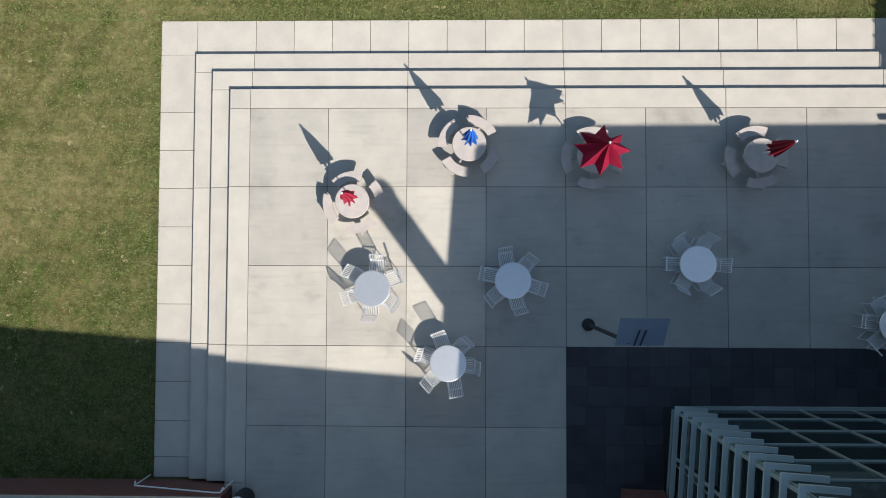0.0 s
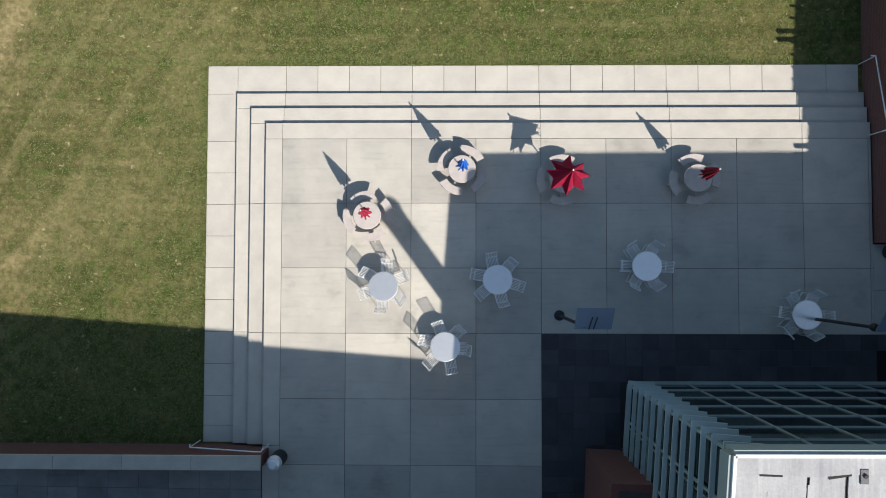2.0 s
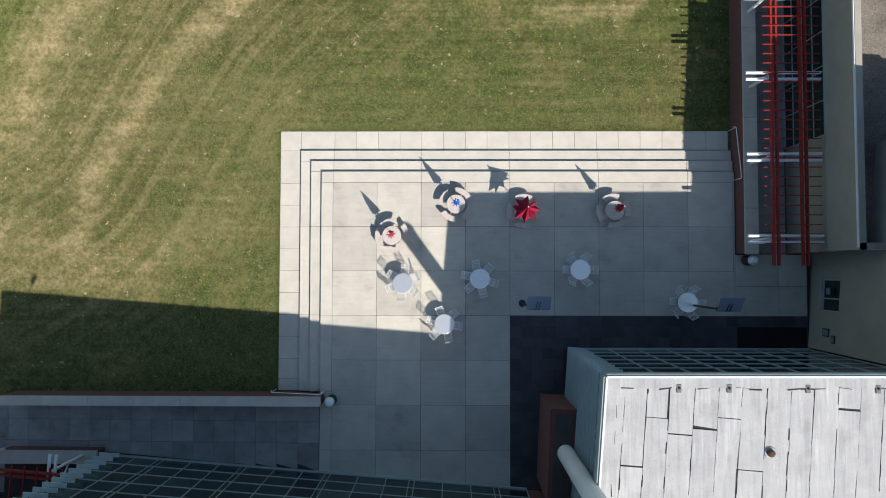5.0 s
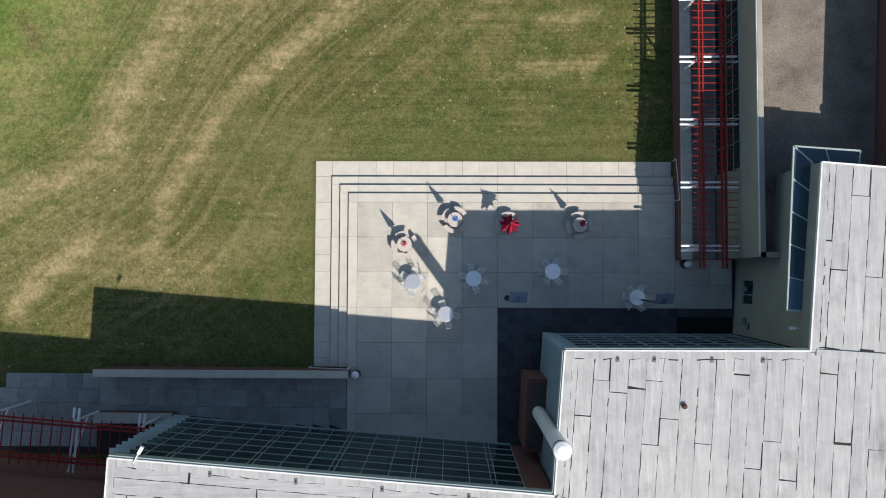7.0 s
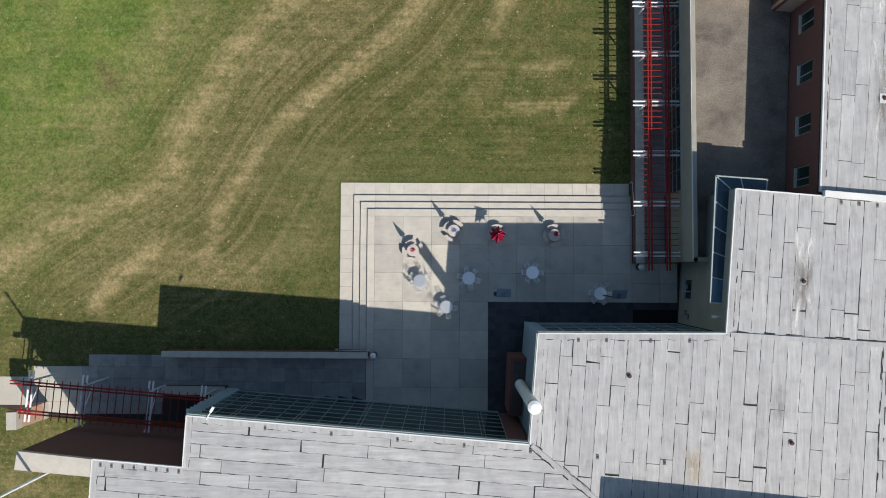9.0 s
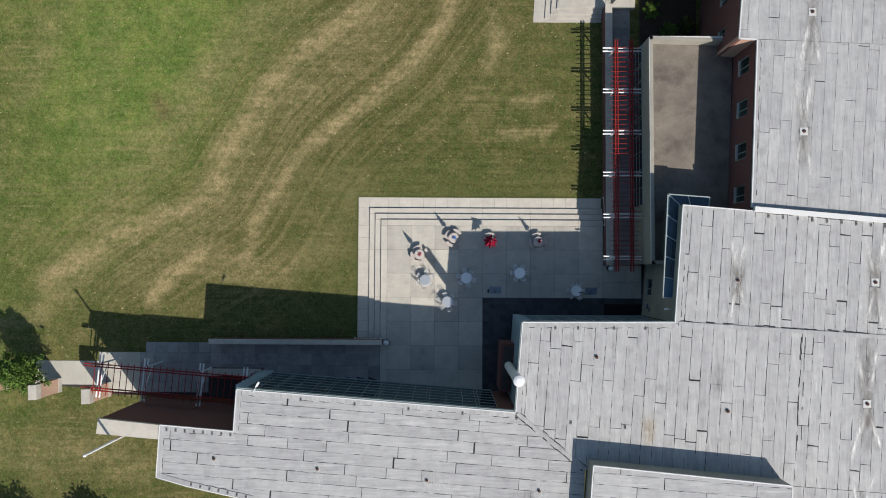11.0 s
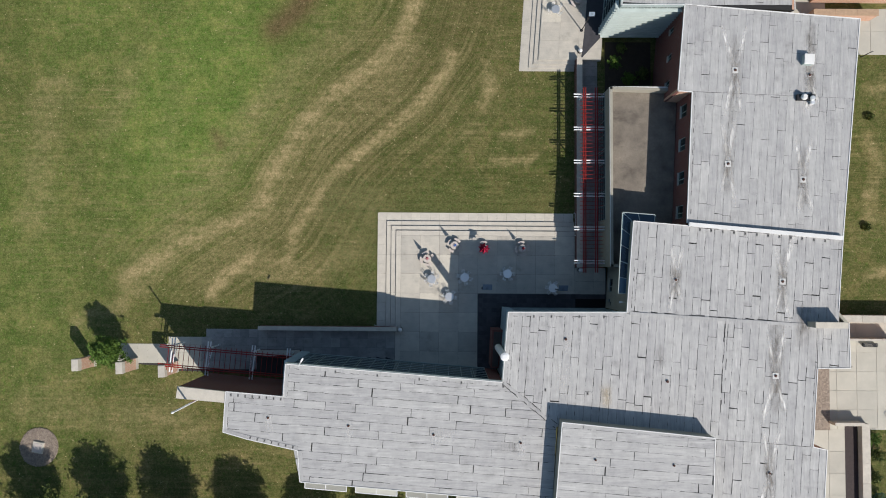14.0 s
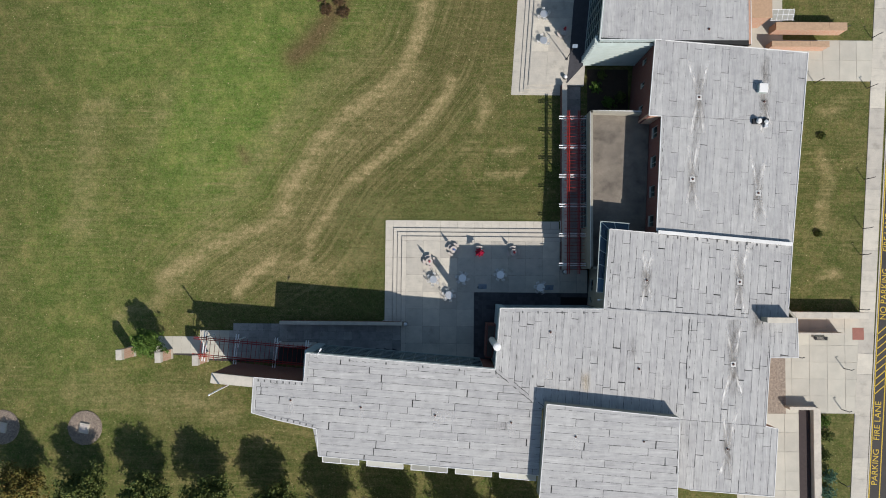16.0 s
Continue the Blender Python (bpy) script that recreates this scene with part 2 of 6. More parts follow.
# Brick tones carry light: dark as seen in shade, pale as seen in sun.
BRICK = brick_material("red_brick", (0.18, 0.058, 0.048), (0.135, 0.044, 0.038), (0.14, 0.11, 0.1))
BRICK_PALE = brick_material("sunlit_pale_brick", (0.50, 0.29, 0.20), (0.44, 0.24, 0.165), (0.5, 0.42, 0.34))


def glass_material(name, tint, rough=0.04, through_part=0.35):
    m = bpy.data.materials.new(name)
    m.use_nodes = True
    p = m.node_tree.nodes["Principled BSDF"]
    p.inputs["Base Color"].default_value = (*tint, 1)
    p.inputs["Roughness"].default_value = rough
    p.inputs["IOR"].default_value = 1.5
    p.inputs["Transmission Weight"].default_value = through_part
    n, l = m.node_tree.nodes, m.node_tree.links
    info = n.new("ShaderNodeObjectInfo")
    curve = n.new("ShaderNodeMath")
    curve.operation = "POWER"
    curve.inputs[1].default_value = 3.0
    l.new(info.outputs["Random"], curve.inputs[0])
    x = n.new("ShaderNodeMix")
    x.data_type = "RGBA"
    x.inputs["A"].default_value, x.inputs["B"].default_value = (*(v * 0.7 for v in tint), 1), (*(min(1.0, v * 1.9) for v in tint), 1)
    l.new(curve.outputs[0], x.inputs["Factor"])
    l.new(x.outputs["Result"], p.inputs["Base Color"])
    return m


def stain_material(name, col):
    """A soft-edged stain: its sheet's own 'amount' value, broken up by grain, lets the surface below show through."""
    m = bpy.data.materials.new(name)
    m.use_nodes = True
    n, l = m.node_tree.nodes, m.node_tree.links
    p = n["Principled BSDF"]
    p.inputs["Base Color"].default_value = (*col, 1)
    p.inputs["Roughness"].default_value = 0.85
    a = n.new("ShaderNodeAttribute")
    a.attribute_name = "amount"
    geo = n.new("ShaderNodeNewGeometry")
    mp = n.new("ShaderNodeMapping")
    mp.inputs["Scale"].default_value = (3.2, 0.8, 1.0)
    l.new(geo.outputs["Position"], mp.inputs["Vector"])
    t = n.new("ShaderNodeTexNoise")
    t.inputs["Scale"].default_value, t.inputs["Detail"].default_value = 1.3, 8
    l.new(mp.outputs[0], t.inputs["Vector"])
    r = n.new("ShaderNodeMapRange")
    r.inputs["From Min"].default_value, r.inputs["From Max"].default_value = 0.3, 0.68
    l.new(t.outputs["Fac"], r.inputs["Value"])
    x = n.new("ShaderNodeMath")
    x.operation = "MULTIPLY"
    l.new(a.outputs["Fac"], x.inputs[0])
    l.new(r.outputs["Result"], x.inputs[1])
    l.new(x.outputs[0], p.inputs["Alpha"])
    return m


STAIN = stain_material("roof_grime", (0.17, 0.155, 0.14))
STAIN_TAN = stain_material("roof_rust_stain", (0.50, 0.38, 0.20))
STAIN_WHITE = stain_material("roof_sealant", (0.72, 0.71, 0.69))


GLASS = glass_material("dark_tinted_glass", (0.03, 0.055, 0.055))
CANOPY_GLASS = glass_material("canopy_glass", (0.055, 0.11, 0.165), 0.1, 0.4)
FROSTED = glass_material("frosted_glass", (0.42, 0.42, 0.38), 0.4, 0.3)


def leaf_material(name, a, b):
    m = bpy.data.materials.new(name)
    m.use_nodes = True
    n, l = m.node_tree.nodes, m.node_tree.links
    p = n["Principled BSDF"]
    p.inputs["Roughness"].default_value = 0.6
    p.inputs["Specular IOR Level"].default_value = 0.2
    geo = n.new("ShaderNodeNewGeometry")
    r = n.new("ShaderNodeMix")
    r.data_type = "RGBA"
    r.inputs["A"].default_value, r.inputs["B"].default_value = (*a, 1), (*b, 1)
    l.new(geo.outputs["Random Per Island"], r.inputs["Factor"])
    l.new(r.outputs["Result"], p.inputs["Base Color"])
    return m


LEAF = leaf_material("green_leaf", (0.05, 0.105, 0.018), (0.12, 0.19, 0.035))
LEAF_DARK = leaf_material("dark_leaf", (0.03, 0.058, 0.014), (0.15, 0.17, 0.045))
LEAF_AUTUMN = leaf_material("turning_leaf", (0.15, 0.10, 0.025), (0.13, 0.135, 0.035))
LEAF_BLUE = leaf_material("blue_green_leaf", (0.05, 0.12, 0.08), (0.10, 0.2, 0.13))
TURF = leaf_material("turf_blade", (0.095, 0.145, 0.038), (0.22, 0.225, 0.085))
TWIG = leaf_material("dry_brush", (0.12, 0.07, 0.035), (0.06, 0.045, 0.025))


# ---- building blocks ----
def empty(name, x=0, y=0, z=0, rz=0, label="", category="", group="", kind=""):
    ob = new(name)
    ob.empty_display_size = 0.2
    ob.matrix_basis = pose(x, y, z, 0, 0, rz)
    return tagged(ob, label, category, group, kind)


def mesh_of(name, bm, mat, smooth=False):
    bmesh.ops.recalc_face_normals(bm, faces=bm.faces)
    me = bpy.data.meshes.new(name)
    bm.to_mesh(me)
    bm.free()
    me.materials.append(mat)
    if smooth:
        for p in me.polygons:
            p.use_smooth = True
    return me


def part(name, bm, mat, parent=None, label="", smooth=False):
    ob = new(name, bm if isinstance(bm, bpy.types.Mesh) else mesh_of(name, bm, mat, smooth))
    ob.parent = parent
    return tagged(ob, label)


def box(bm, x0, x1, y0, y1, z0, z1, bevel=0.0):
    return prism(bm, [(x0, y0), (x1, y0), (x1, y1), (x0, y1)], z0, z1, bevel)


def prism(bm, pts, z0, z1, bevel=0.0):
    """An upright prism; z0 and z1 are heights or functions of (x, y); bevel rounds the upper rim."""
    lo = z0 if callable(z0) else (lambda x, y: z0)
    hi = z1 if callable(z1) else (lambda x, y: z1)
    a = [bm.verts.new((x, y, lo(x, y))) for x, y in pts]
    n = len(pts)
    if bevel:
        cx, cy = sum(p[0] for p in pts) / n, sum(p[1] for p in pts) / n
        b = [bm.verts.new((x, y, hi(x, y) - bevel)) for x, y in pts]
        c = []
        for x, y in pts:
            d = math.hypot(x - cx, y - cy) or 1.0
            c.append(bm.verts.new((x - (x - cx) / d * bevel * 1.4, y - (y - cy) / d * bevel * 1.4, hi(x, y))))
        rings = [a, b, c]
    else:
        rings = [a, [bm.verts.new((x, y, hi(x, y))) for x, y in pts]]
    for r, s in zip(rings, rings[1:]):
        for i in range(n):
            bm.faces.new((r[i], r[(i + 1) % n], s[(i + 1) % n], s[i]))
    bm.faces.new(rings[-1])
    bm.faces.new(list(reversed(a)))
    return bm


def tube(bm, p, q, r, sides=8, r2=None):
    """A round bar from p to q."""
    p, q = Vector(p), Vector(q)
    turn = (q - p).to_track_quat("Z", "Y").to_matrix()
    rings = []
    for end, rad in ((p, r), (q, r if r2 is None else r2)):
        rings.append([bm.verts.new(end + turn @ Vector((rad * math.cos(a), rad * math.sin(a), 0))) for a in (math.tau * i / sides for i in range(sides))])
    for i in range(sides):
        bm.faces.new((rings[0][i], rings[0][(i + 1) % sides], rings[1][(i + 1) % sides], rings[1][i]))
    bm.faces.new(list(reversed(rings[0])))
    bm.faces.new(rings[1])
    return bm


def beam(bm, p, q, w, h):
    """A rectangular bar from p to q, w wide across and h high, p and q on its axis."""
    p, q = Vector(p), Vector(q)
    d = (q - p).normalized()
    side = d.cross(Vector((0, 0, 1)))
    side = side.normalized() if side.length > 1e-4 else Vector((1, 0, 0))
    up = side.cross(d)
    ends = []
    for e in (p, q):
        ends.append([bm.verts.new(e + side * (sx * w / 2) + up * (sz * h / 2)) for sx, sz in ((-1, -1), (1, -1), (1, 1), (-1, 1))])
    for i in range(4):
        bm.faces.new((ends[0][i], ends[0][(i + 1) % 4], ends[1][(i + 1) % 4], ends[1][i]))
    bm.faces.new(list(reversed(ends[0])))
    bm.faces.new(ends[1])
    return bm


def lathe(bm, profile, sides=24, x=0, y=0):
    """A turned shape from (radius, height) pairs, closed below and above."""
    rings = [[bm.verts.new((x + r * math.cos(math.tau * i / sides), y + r * math.sin(math.tau * i / sides), z)) for i in range(sides)] for r, z in profile]
    for a, b in zip(rings, rings[1:]):
        for i in range(sides):
            bm.faces.new((a[i], a[(i + 1) % sides], b[(i + 1) % sides], b[i]))
    bm.faces.new(list(reversed(rings[0])))
    bm.faces.new(rings[-1])
    return bm


def clip(poly, a, b):
    """The part of a convex polygon to the left of the line a-b."""
    out = []
    side = lambda p: (b[0] - a[0]) * (p[1] - a[1]) - (b[1] - a[1]) * (p[0] - a[0])
    for i, p in enumerate(poly):
        q = poly[(i + 1) % len(poly)]
        sp, sq = side(p), side(q)
        if sp >= 0:
            out.append(p)
        if sp * sq < 0:
            t = sp / (sp - sq)
            out.append((p[0] + (q[0] - p[0]) * t, p[1] + (q[1] - p[1]) * t))
    return out


def clip_convex(poly, shape):
    """poly cut by the convex counter-clockwise polygon shape."""
    for i, a in enumerate(shape):
        if len(poly) < 3:
            return []
        poly = clip(poly, a, shape[(i + 1) % len(shape)])
    return poly if len(poly) >= 3 else []


def area(poly):
    return 0.5 * abs(sum(p[0] * q[1] - q[0] * p[1] for p, q in zip(poly, poly[1:] + poly[:1])))


def ccw(poly):
    s = sum(p[0] * q[1] - q[0] * p[1] for p, q in zip(poly, poly[1:] + poly[:1]))
    return poly if s > 0 else list(reversed(poly))


# ---- ground ----
def near_line(px, py, line):
    """Distance of the points to a polyline."""
    best = np.full(px.shape, 1e9)
    for (ax, ay), (bx, by) in zip(line, line[1:]):
        dx, dy = bx - ax, by - ay
        t = np.clip(((px - ax) * dx + (py - ay) * dy) / (dx * dx + dy * dy), 0, 1)
        best = np.minimum(best, np.hypot(px - ax - t * dx, py - ay - t * dy))
    return best


DRY = [  # worn tan tracks across the lawn: line, half width, strength
    ([(-44, 1.5), (-38, 5.5), (-32, 8.5), (-28, 10), (-26, 15), (-23, 20), (-18.5, 25), (-13, 29), (-9, 34), (-6.5, 42)], 1.35, 0.8),
    ([(-34, -1), (-31, 2.5), (-29, 3.8)], 0.9, 0.9),
    ([(-24, 4), (-22, 9), (-19, 14), (-14, 18.5), (-9, 22.5), (-5, 27), (-4, 30)], 1.0, 0.74),
    ([(-40, 4), (-36, 12), (-30, 20), (-24, 27), (-19, 33)], 3.8, 0.3),
    ([(-12, 9.5), (-16, 12), (-22, 12), (-28, 8), (-34, 3)], 4.5, 0.3),
]
DRY_PATCHES = [  # smaller bleached places and faint old tracks
    ([(3, 20), (6.5, 20.2)], 0.7, 0.6),
    ([(2, 17.2), (7, 17.2)], 0.6, 0.65),
    ([(1, 24), (2, 26), (1, 29)], 0.9, 0.6),
    ([(-20, 20), (-12, 26), (-9, 32)], 3.0, 0.4), ([(-30, 4), (-22, 2), (-16, 5)], 2.5, 0.4),
    ([(-40, 6), (-39, 26)], 3.0, 0.22),
    ([(-47, 20), (-43, 30)], 2.5, 0.3),
    ([(-56, 10), (-54, 26)], 3.5, 0.35),
    ([(-56, -14), (-50, -15), (-42, -16), (-34, -17)], 2.5, 0.35),
    ([(-50, -4), (-45, -2), (-42, 1)], 1.4, 0.5),
    ([(49.5, 10), (50.5, 16), (50, 20)], 1.2, 0.55),
    ([(49, 2.5), (51, 3)], 0.9, 0.6),
    ([(50, 26), (52, 27)], 1.5, 0.5),
]
gx = np.concatenate([[-900, -400, -200, -110], np.arange(-74, 66, 0.6), [110, 200, 400, 900]])
gy = np.concatenate([[-900, -400, -200, -90], np.arange(-46, 58, 0.6), [90, 200, 400, 900]])
GX, GY = np.meshgrid(gx, gy)
fx, fy = GX.ravel(), GY.ravel()
verts = [(x, y, -0.46) for x, y in zip(fx.tolist(), fy.tolist())]
w = len(gx)
faces = [(j * w + i, j * w + i + 1, (j + 1) * w + i + 1, (j + 1) * w + i) for j in range(len(gy) - 1) for i in range(w - 1)]
lawn_mesh = bpy.data.meshes.new("ground")
lawn_mesh.from_pydata(verts, [], faces)
dry = np.zeros(fx.shape)
wob = 0.9 * np.sin(fx * 0.55 + 1.3 * np.sin(fy * 0.31)) + 0.7 * np.sin(fy * 0.83 + fx * 0.2)
for line, half, strength in DRY + DRY_PATCHES:
    d = np.abs(near_line(fx + 0.5 * wob, fy + 0.4 * wob, line))
    dry = np.maximum(dry, strength * np.exp(-(d / half) ** 2))
lush = np.clip(np.exp(-(((fx + 37 - 0.3 * (fy - 20)) / 12) ** 2 + ((fy - 26) / 22) ** 2)) * 1.2, 0, 1)
lush = np.maximum(lush, 0.55 * np.exp(-(((fx + 56) / 12) ** 2 + ((fy - 4) / 22) ** 2)))
lush = np.maximum(lush, 0.75 * np.exp(-(((fx + 48) / 13) ** 2 + ((fy - 38) / 16) ** 2)))
lush = np.maximum(lush, 0.8 * np.exp(-(((fx + 22) / 9) ** 2 + ((fy - 42) / 9) ** 2)))
worn = 0.75 * np.exp(-(near_line(fx + wob, fy + wob, [(-36, 0), (-24, 10), (-15, 22), (-6, 30), (2, 40)]) / 7.5) ** 2)
brown = 0.9 * np.exp(-(near_line(fx, fy, [(-26, 33.5), (-23.5, 35.5), (-21, 39), (-19.5, 42)]) / 1.8) ** 2)
brown = np.maximum(brown, 0.6 * np.exp(-(near_line(fx, fy, [(-33.5, 20.2), (-32.5, 18.5)]) / 0.6) ** 2))
TRACK = [(-46, -4), (-40, 3.5), (-33, 8), (-28, 11), (-25.5, 15.5), (-22.5, 20.5), (-18, 25), (-13, 29), (-9, 34.5), (-6.5, 42), (-5, 56)]
best, across, along, run = np.full(fx.shape, 1e9), np.zeros(fx.shape), np.zeros(fx.shape), 0.0
for (ax, ay), (bx, by) in zip(TRACK, TRACK[1:]):
    dx, dy = bx - ax, by - ay
    ln = math.hypot(dx, dy)
    t = np.clip(((fx - ax) * dx + (fy - ay) * dy) / ln ** 2, 0, 1)
    d = np.hypot(fx - ax - t * dx, fy - ay - t * dy)
    side_of = np.sign(dx * (fy - ay) - dy * (fx - ax))
    closer = d < best
    best, across, along = np.where(closer, d, best), np.where(closer, d * side_of, across), np.where(closer, run + t * ln, along)
    run += ln
sweep = np.exp(-(np.abs(across + 4) / 11) ** 4) * np.clip((fy + 2 + 0.25 * (fx + 40)) / 5, 0, 1) * np.clip((6 - fx) / 8, 0, 1)
rows = np.maximum(np.clip((fx + 16) / 6, 0, 1) * np.clip((26 - fy) / 8, 0, 1) * np.clip((fy - 9.5) / 1.5, 0, 1), 0.45)
for name, value in (("dry", dry), ("worn", worn), ("lush", lush), ("brown", brown), ("across", across), ("along", along), ("sweep", sweep), ("rows", rows)):
    lawn_mesh.attributes.new(name, "FLOAT", "POINT").data.foreach_set("value", value.astype(np.float32))
lawn_mesh.materials.append(LAWN)
ground = tagged(new("ground", lawn_mesh), "mown lawn with green and dry tan tracks", "lawn", kind="structure")


# ---- terrace ----
def base_sheet(name, pieces, label, category, mat=JOINT, kind="structure"):
    """The bed that shows in the joints, as one mesh of prisms (points, bottom, top)."""
    bm = bmesh.new()
    for pts, z0, z1 in pieces:
        prism(bm, pts, z0, z1)
    return tagged(part(name, bm, mat), label, category, kind=kind)


def rect(x0, x1, y0, y1):
    return [(x0, y0), (x1, y0), (x1, y1), (x0, y1)]


def facade_y(x):
    """The foot of the long glazed front south of the terrace."""
    return -7.52 - (x + 21.5) * 0.0775


SLAB_MESHES = {}


def slab(parent, x0, x1, y0, y1, z, mat, name="slab", gap=0.014, thick=0.05, bevel=0.006):
    """One paving slab, proud of its bed, with slightly broken edges."""
    sx, sy = x1 - x0 - gap, y1 - y0 - gap
    key = (round(sx, 3), round(sy, 3), thick, mat.name)
    if key not in SLAB_MESHES:
        SLAB_MESHES[key] = mesh_of(name, box(bmesh.new(), -sx / 2, sx / 2, -sy / 2, sy / 2, -thick, 0, bevel), mat)
    ob = part(name, SLAB_MESHES[key], None, parent)
    ob.location = ((x0 + x1) / 2, (y0 + y1) / 2, z + random.uniform(-0.002, 0.002))
    return ob


def cut_slab(parent, pts, z, mat, name="slab", thick=0.05):
    part(name, prism(bmesh.new(), pts, (lambda x, y: z(x, y) - thick) if callable(z) else z - thick, z), mat, parent)


terrace = base_sheet("terrace", [
    (rect(-10.23, 12.1, -4.12, 7.8), -0.6, -0.02),
    (ccw([(-10.23, facade_y(-10.23)), (2.4, facade_y(2.4)), (2.4, -4.12), (-10.23, -4.12)]), -0.6, -0.02),
    (rect(12.1, 16.0, -1.8, 3.3), -0.6, -0.02),
    (rect(2.4, 12.1, -4.12, -1.7), -0.6, -0.021),
], "raised terrace of large pale concrete slabs", "terrace")

steps = base_sheet("terrace_steps", [
    (rect(-10.84, 12.1, 7.82, 8.4), -0.6, -0.17), (rect(-10.84, -10.25, -4.12, 7.8), -0.6, -0.17),
    (rect(-11.44, 12.1, 8.42, 9.0), -0.6, -0.32), (rect(-11.44, -10.86, -4.12, 8.4), -0.6, -0.32),
    (rect(-12.6, 12.1, 9.02, 10.1), -0.6, -0.475), (rect(-12.6, -11.46, -4.12, 9.0), -0.6, -0.475),
], "three broad concrete steps down to the lawn", "steps")

XS = [-9.6 + 2.4 * i for i in range(10)]
for i in range(10):
    for j in range(-4, 3):
        x0, x1, y0, y1 = XS[i], XS[i] + 2.4, 2.4 * j, 2.4 * j + 2.4
        x1 = min(x1, 12.1)
        if j < 0 and x0 >= -0.01:
            continue
        low = min(facade_y(x0), facade_y(x1))
        if y1 < facade_y(x0) + 0.15:
            continue
        if y0 < low + 0.2:
            cut_slab(terrace, ccw([(x0 + 0.007, facade_y(x0) + 0.05), (x1 - 0.007, facade_y(x1) + 0.05), (x1 - 0.007, y1 - 0.007), (x0 + 0.007, y1 - 0.007)]), 0.0, CONCRETE)
        else:
            slab(terrace, x0, x1, y0, y1, 0.0, CONCRETE)
for x0, x1 in ((12.1, 14.4), (14.4, 15.9)):
    for y0, y1 in ((0.0, 1.6), (1.6, 3.3)):
        slab(terrace, x0, x1, y0, y1, 0.0, CONCRETE)
# border band, treads and the outer path
cuts = [-10.23, -9.6, -4.8, 0.0, 4.8, 9.6, 12.1]
for a, b in zip(cuts[1:], cuts[2:]):
    slab(terrace, a, b, 7.2, 7.8, 0.0, STEP)
slab(terrace, -10.23, -9.6, 7.2, 7.8, 0.0, STEP)
ycuts = [-4.12, 0.0, 4.8, 7.2]
for a, b in zip(ycuts, ycuts[1:]):
    slab(terrace, -10.23, -9.6, a, b, 0.0, STEP)
for z, xo, xi, yi, yo in ((-0.15, -10.84, -10.25, 7.82, 8.4), (-0.30, -11.44, -10.86, 8.42, 9.0)):
    xc = [xo, -9.6, -4.8, 0.0, 4.8, 9.6, 12.1]
    for a, b in zip(xc, xc[1:]):
        slab(steps, a, b, yi, yo, z, STEP, "tread")
    yc = [-4.12, 0.0, 4.8, yi]
    for a, b in zip(yc, yc[1:]):
        slab(steps, xo, xi, a, b, z, STEP, "tread")
slab(steps, -12.6, -11.46, 9.02, 10.1, -0.445, STEP)
xc = [-11.46] + [-9.6 + 1.2 * i for i in range(19)]
for a, b in zip(xc, xc[1:]):
    slab(steps, a, min(b, 12.1), 9.02, 10.1, -0.445, STEP)
yc = [-4.12, -3.5] + [-2.4 + 1.2 * i for i in range(9)] + [9.02]
for a, b in zip(yc, yc[1:]):
    slab(steps, -12.6, -11.46, a, b, -0.445, STEP)

for a, b in ((-4.12, -4.8), (-4.8, -7.2)):
    slab(terrace, -10.23, -9.6, b, a, 0.0, STEP)
cut_slab(terrace, ccw([(-10.22, facade_y(-10.2) + 0.05), (-9.61, facade_y(-9.6) + 0.05), (-9.61, -7.21), (-10.22, -7.21)]), 0.0, STEP)

# slate pavers along the glazed entrance
pavers = base_sheet("slate_paving", [(rect(0.02, 12.2, -1.75, -0.02), -0.019, -0.012), (ccw([(0.02, -9.1), (2.3, -9.3), (2.3, -1.76), (0.02, -1.76)]), -0.019, -0.012), (rect(12.2, 15.9, -1.75, -0.02), -0.019, -0.012)], "dark slate paving beside the glass building", "paving", material("pale_mortar", (0.12, 0.12, 0.125), grain=40))
for i in range(26):
    for j in range(3):
        slab(pavers, 0.01 + 0.61 * i, 0.01 + 0.61 * (i + 1), -0.58 * (j + 1), -0.58 * j, 0.0, PAVER, "paver", 0.008, 0.012, 0.002)
for i in range(5):
    for j in range(13):
        if i < 5:
            slab(pavers, 0.01 + 0.57 * i, 0.01 + 0.57 * (i + 1), -1.75 - 0.57 * (j + 1), -1.75 - 0.57 * j, 0.0, PAVER, "paver", 0.008, 0.012, 0.002)
bm = box(bmesh.new(), 12.15, 15.85, -1.7, -0.58, 0.003, 0.016, 0.004)
tagged(part("door_mat", bm, material("black_rubber", (0.012, 0.012, 0.014), rough=0.8, grain=60)), "black ribbed entrance mat before the glass doors", "door mat")


# ---- walkway west of the terrace ----
def walk_z(x, y):
    return -0.43 * min(1.0, max(0.0, (-12.0 - x) / 17.0))


